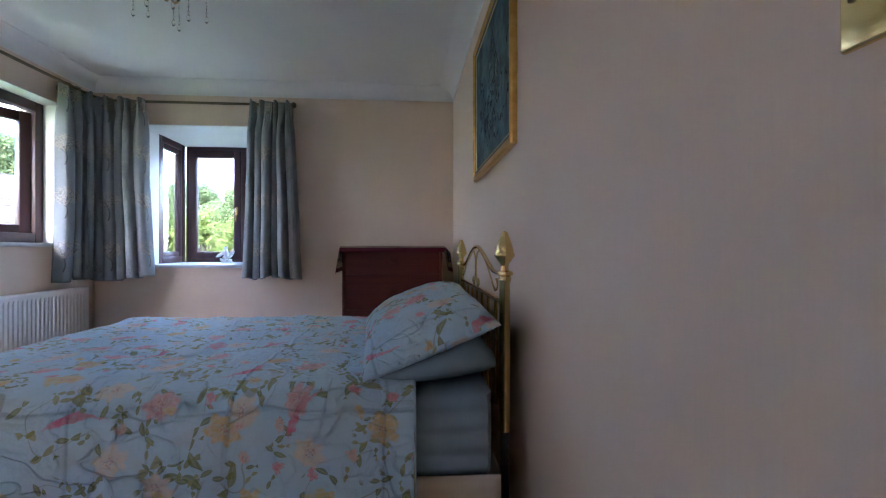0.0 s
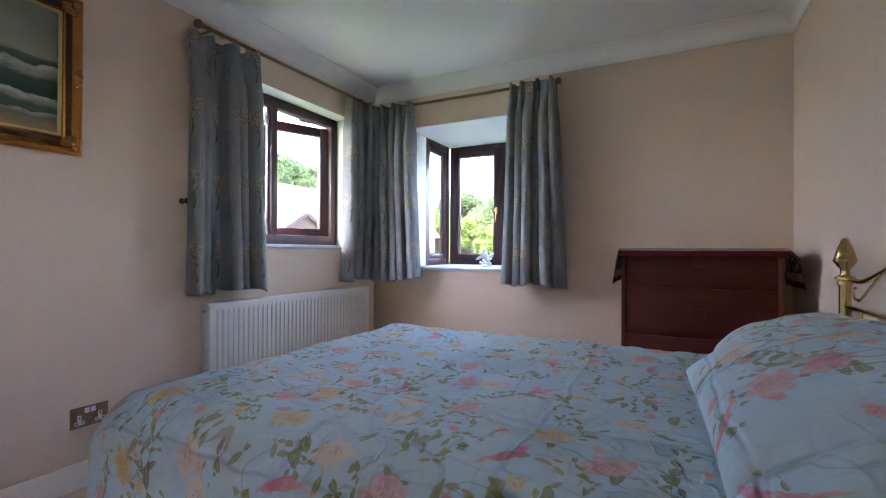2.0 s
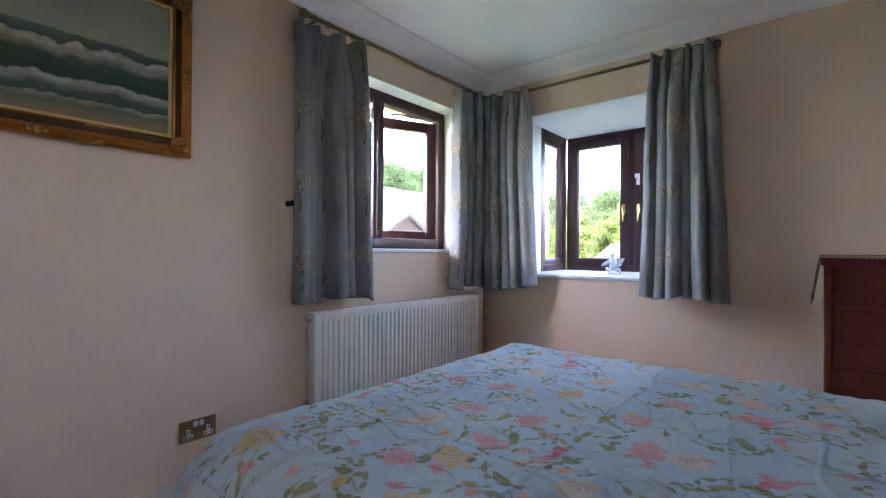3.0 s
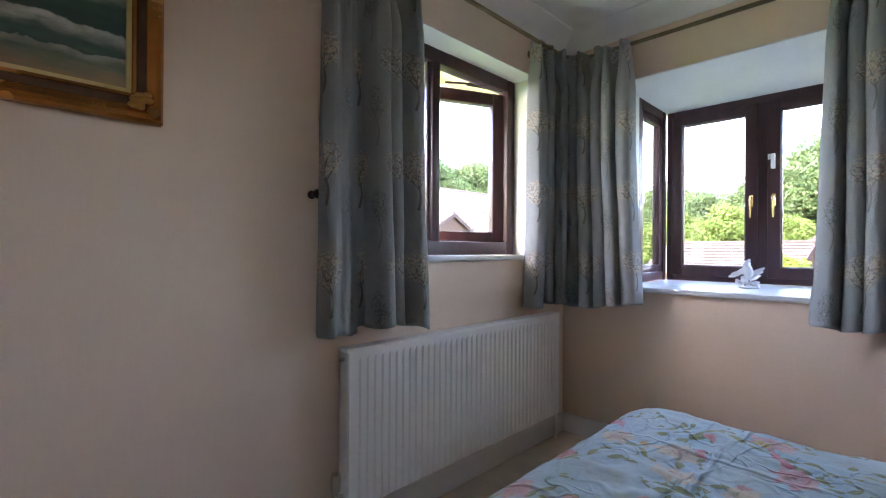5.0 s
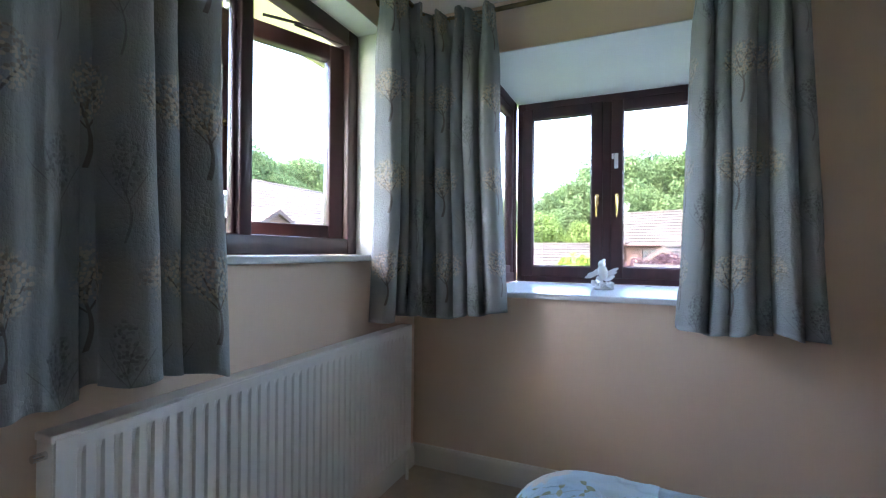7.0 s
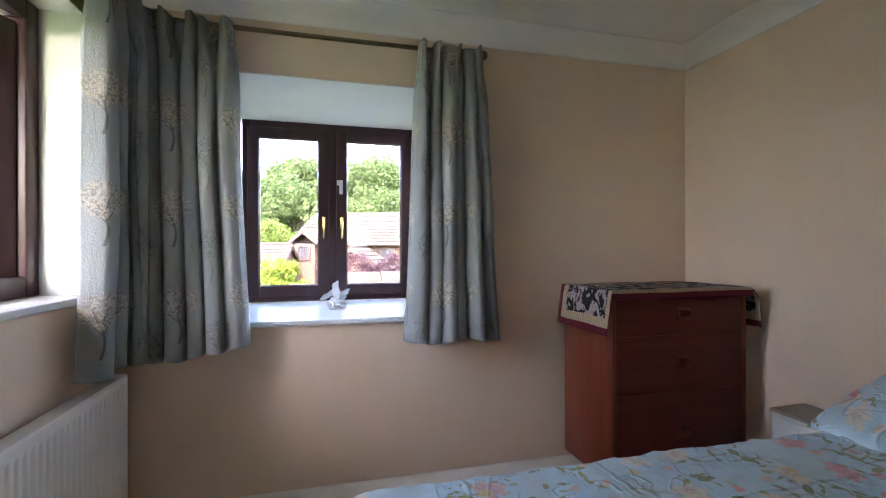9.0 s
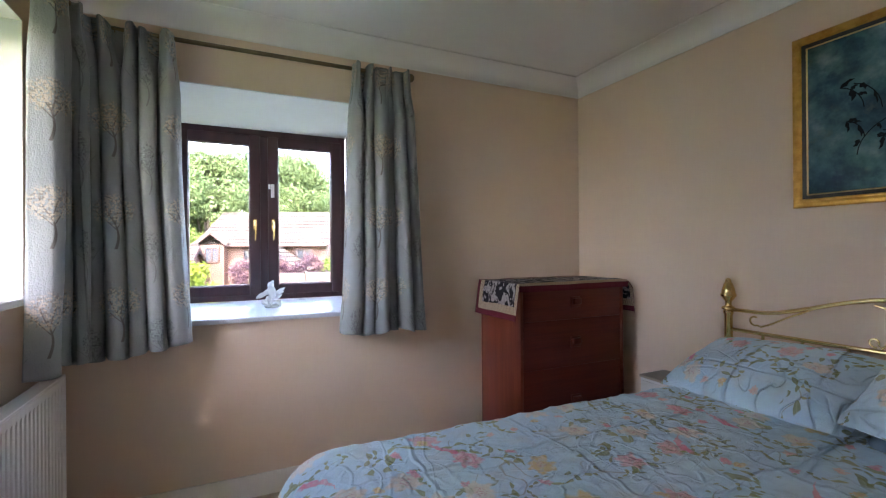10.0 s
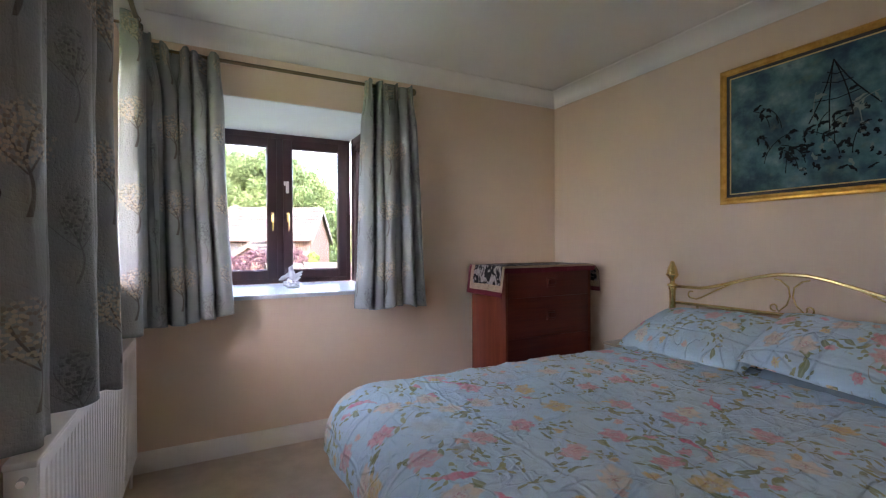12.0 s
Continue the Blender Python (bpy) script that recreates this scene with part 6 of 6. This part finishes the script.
# the house across the gardens, with its small gabled bay
h = gable_house("house", "pink brick house with a pale tiled roof across the gardens", (0.67, 27.35, 0), -22.5, 6.0, 3.2, 1.5, 3.25)
house_window(h, -0.95, -0.15, -2.92, 0.45, 1.35)
house_window(h, 1.55, 2.35, -2.92, 0.45, 1.35)
bm = bmesh.new()
box(bm, -2.75, -1.65, -3.35, -2.9, -3.0, 1.55)
part("bay", bm, BRICK, h, "brick bay under a small gable", None)
house_window(h, -2.55, -1.85, -3.37, 0.7, 1.45)
bm = bmesh.new()
for s in (-1, 1):
    q = [bm.verts.new(p) for p in ((-2.2, -3.5, 2.12), (-2.2, -1.9, 2.12), (-2.2 + s * 0.75, -1.9, 1.55), (-2.2 + s * 0.75, -3.5, 1.55))]
    r = [bm.verts.new(v.co + Vector((0, 0, 0.06))) for v in q]
    bm.faces.new(q)
    bm.faces.new(r)
    for i in range(4):
        bm.faces.new((q[i], q[(i + 1) % 4], r[(i + 1) % 4], r[i]))
part("bay_roof", bm, ROOFT, h, "little tiled gable roof", None)
for s in (-1, 1):
    bm = bmesh.new()
    m = Matrix.Translation((-2.2 + s * 0.375, -3.52, 1.86)) @ pose(0, 0, 0, 0, s * 37.2, 0)
    box(bm, -0.5, 0.5, -0.03, 0.03, -0.08, 0.08, m)
    part("barge_board", bm, BARGE, h, "dark brown barge board", None)

g = gable_house("garage", "low garage with a pale tiled roof beside the house", (-5.85, 24.2, 0), -6, 5.2, 3.0, 0.25, 1.5)
p = gable_house("porch", "small brick porch with a brown-edged gable", (-0.05, 23.0, 0), 68, 2.2, 1.45, 0.40, 1.38)
house_window(g, -1.2, -0.2, -2.72, -1.6, -0.4)

# the neighbour's roof seen past the open casement
n1 = gable_house("house", "neighbouring house with a broad sunlit tiled roof", (-22.0, 23.5, 0), 90, 22.0, 4.6, 2.1, 5.15, tiles=ROOFP)
gable_house("house", "projecting pink brick gable with brown barge boards", (-19.2, 17.9, 0), 0, 4.6, 3.0, 1.25, 3.02, tiles=ROOFP)
house_window(n1, 3.0, 4.4, -4.32, 0.4, 1.5)


# the lower roof just under the projecting window
def lower_roof():
    t = thing("lower_roof", "wavy clay tile roof with half-round ridge tiles below the window", "roof", at=(-1.42, 7.0, 0.86))
    bm = bmesh.new()
    for s in (-1, 1):
        def f(u, v):
            x, d = u * 5.0, v * 1.9
            k = d / 0.3
            return (x, s * (0.06 + d), -d * 0.55 + 0.028 * math.cos(x * 2 * math.pi / 0.30) + 0.02 * (1 - (k - math.floor(k))))
        grid(bm, 130, 26, f)
    part("tiles", bm, ROOFT, t, "wavy clay tiles", 40, fix=False)
    bm = bmesh.new()
    box(bm, 0.0, 5.0, -1.9, 1.9, -3.8, -1.15)
    part("wall", bm, BRICK, t, "", None)
    me = None
    for i in range(11):
        if me is None:
            bm = bmesh.new()
            rows = []
            for x, r in ((0, 0.150), (0.02, 0.155), (0.05, 0.145), (0.445, 0.140)):
                rows.append([bm.verts.new((x, r * math.cos(math.pi * k / 10), r * math.sin(math.pi * k / 10) - 0.015)) for k in range(11)])
            for a, b in zip(rows, rows[1:]):
                for k in range(10):
                    bm.faces.new((a[k], b[k], b[k + 1], a[k + 1]))
            me = mesh_of("ridge_tile", bm, ROOFT, 40)
        ob = new("ridge_tile", me)
        ob.parent = t
        ob.location = (i * 0.45, 0, 0)


lower_roof()

# eaves over the window by the radiator
bm = bmesh.new()
box(bm, XL - 0.75, XL - 0.30, -1.2, 4.5, 2.30, 2.33)
box(bm, XL - 0.78, XL - 0.75, -1.2, 4.5, 2.26, 2.46)
solo("trim_eaves", bm, SOFFIT, "cream eaves board and soffit outside the window", "eaves", None, kind="structure")

# trees and shrubs
oak = [tree("tree", "tall leafy oak behind the houses", "tree", (x, y, -3.0), hgt, sp, LEAF_OAK, sd, 130, 330, 0.16, 0.2, "oaks behind the houses")
       for x, y, hgt, sp, sd in ((-3.6, 40.0, 11.6, 4.4, 11), (2.4, 41.0, 12.2, 4.8, 12))]
for x, y, k, s, rz in ((5.4, 43, 0, 0.95, 120), (-0.6, 46, 0, 1.1, 75), (-6.4, 48, 1, 0.95, 15), (-7.6, 42, 1, 0.80, 60), (-12.5, 44, 0, 0.78, 200), (-34, 31, 1, 1.08, 30), (-36, 36.5, 0, 1.12, 95), (-33, 27, 1, 1.0, 300), (-38, 45, 1, 1.2, 200), (-31, 19, 1, 0.95, 130), (-35, 42, 0, 1.2, 150), (-33, 23, 0, 1.0, 260), (-37, 50, 1, 1.15, 10), (-24, 52, 1, 0.95, 80), (-17, 48, 0, 0.9, 310)):
    c = copy_thing(oak[k], pose(x, y, -3.0, 0, 0, rz))
    c.scale = (s, s, s)
birch = tree("tree", "light green garden tree in front of the oaks", "tree", (-8.4, 34.0, -3.0), 7.0, 2.5, LEAF_LIGHT, 21, 80, 200, 0.13, 0.08, "light green garden trees")
for x, y, s, rz in ((-5.4, 35.0, 0.88, 40), (-2.2, 36.5, 0.9, 330), (0.8, 37.0, 0.95, 150), (3.8, 37.0, 0.9, 60), (-32, 40, 1.2, 33), (-31, 33, 1.2, 140), (-11.6, 33.5, 0.95, 110), (-15, 35, 1.0, 190), (-19, 36, 1.05, 250), (-23, 37, 1.0, 20), (8.6, 33, 0.86, 90), (6.6, 30.0, 0.62, 10), (-28, 29, 1.15, 70), (-28.5, 36, 1.2, 170), (-29, 22, 1.15, 220)):
    c = copy_thing(birch, pose(x, y, -3.0, 0, 0, rz))
    c.scale = (s, s, s)
tree("shrub", "golden green conifer bush in the garden", "shrub", (-2.85, 14.6, -3.0), 4.0, 1.2, LEAF_GOLD, 31, 70, 150, 0.075, 0.05)
plum = tree("shrub", "plum red leaved shrub by the porch", "shrub", (-0.45, 19.0, -3.0), 4.15, 0.95, LEAF_RED, 41, 80, 36, 0.06, 0.1, "plum red shrubs")
copy_thing(plum, pose(0.9, 19.4, -3.0, 0, 0, 130))
copy_thing(plum, pose(-1.3, 19.3, -3.2, 0, 0, 230))
tree("shrub", "light green leafy shrub beside the porch", "shrub", (1.75, 20.0, -3.0), 4.0, 0.7, LEAF_LIGHT, 51, 45, 90, 0.09, 0.05)
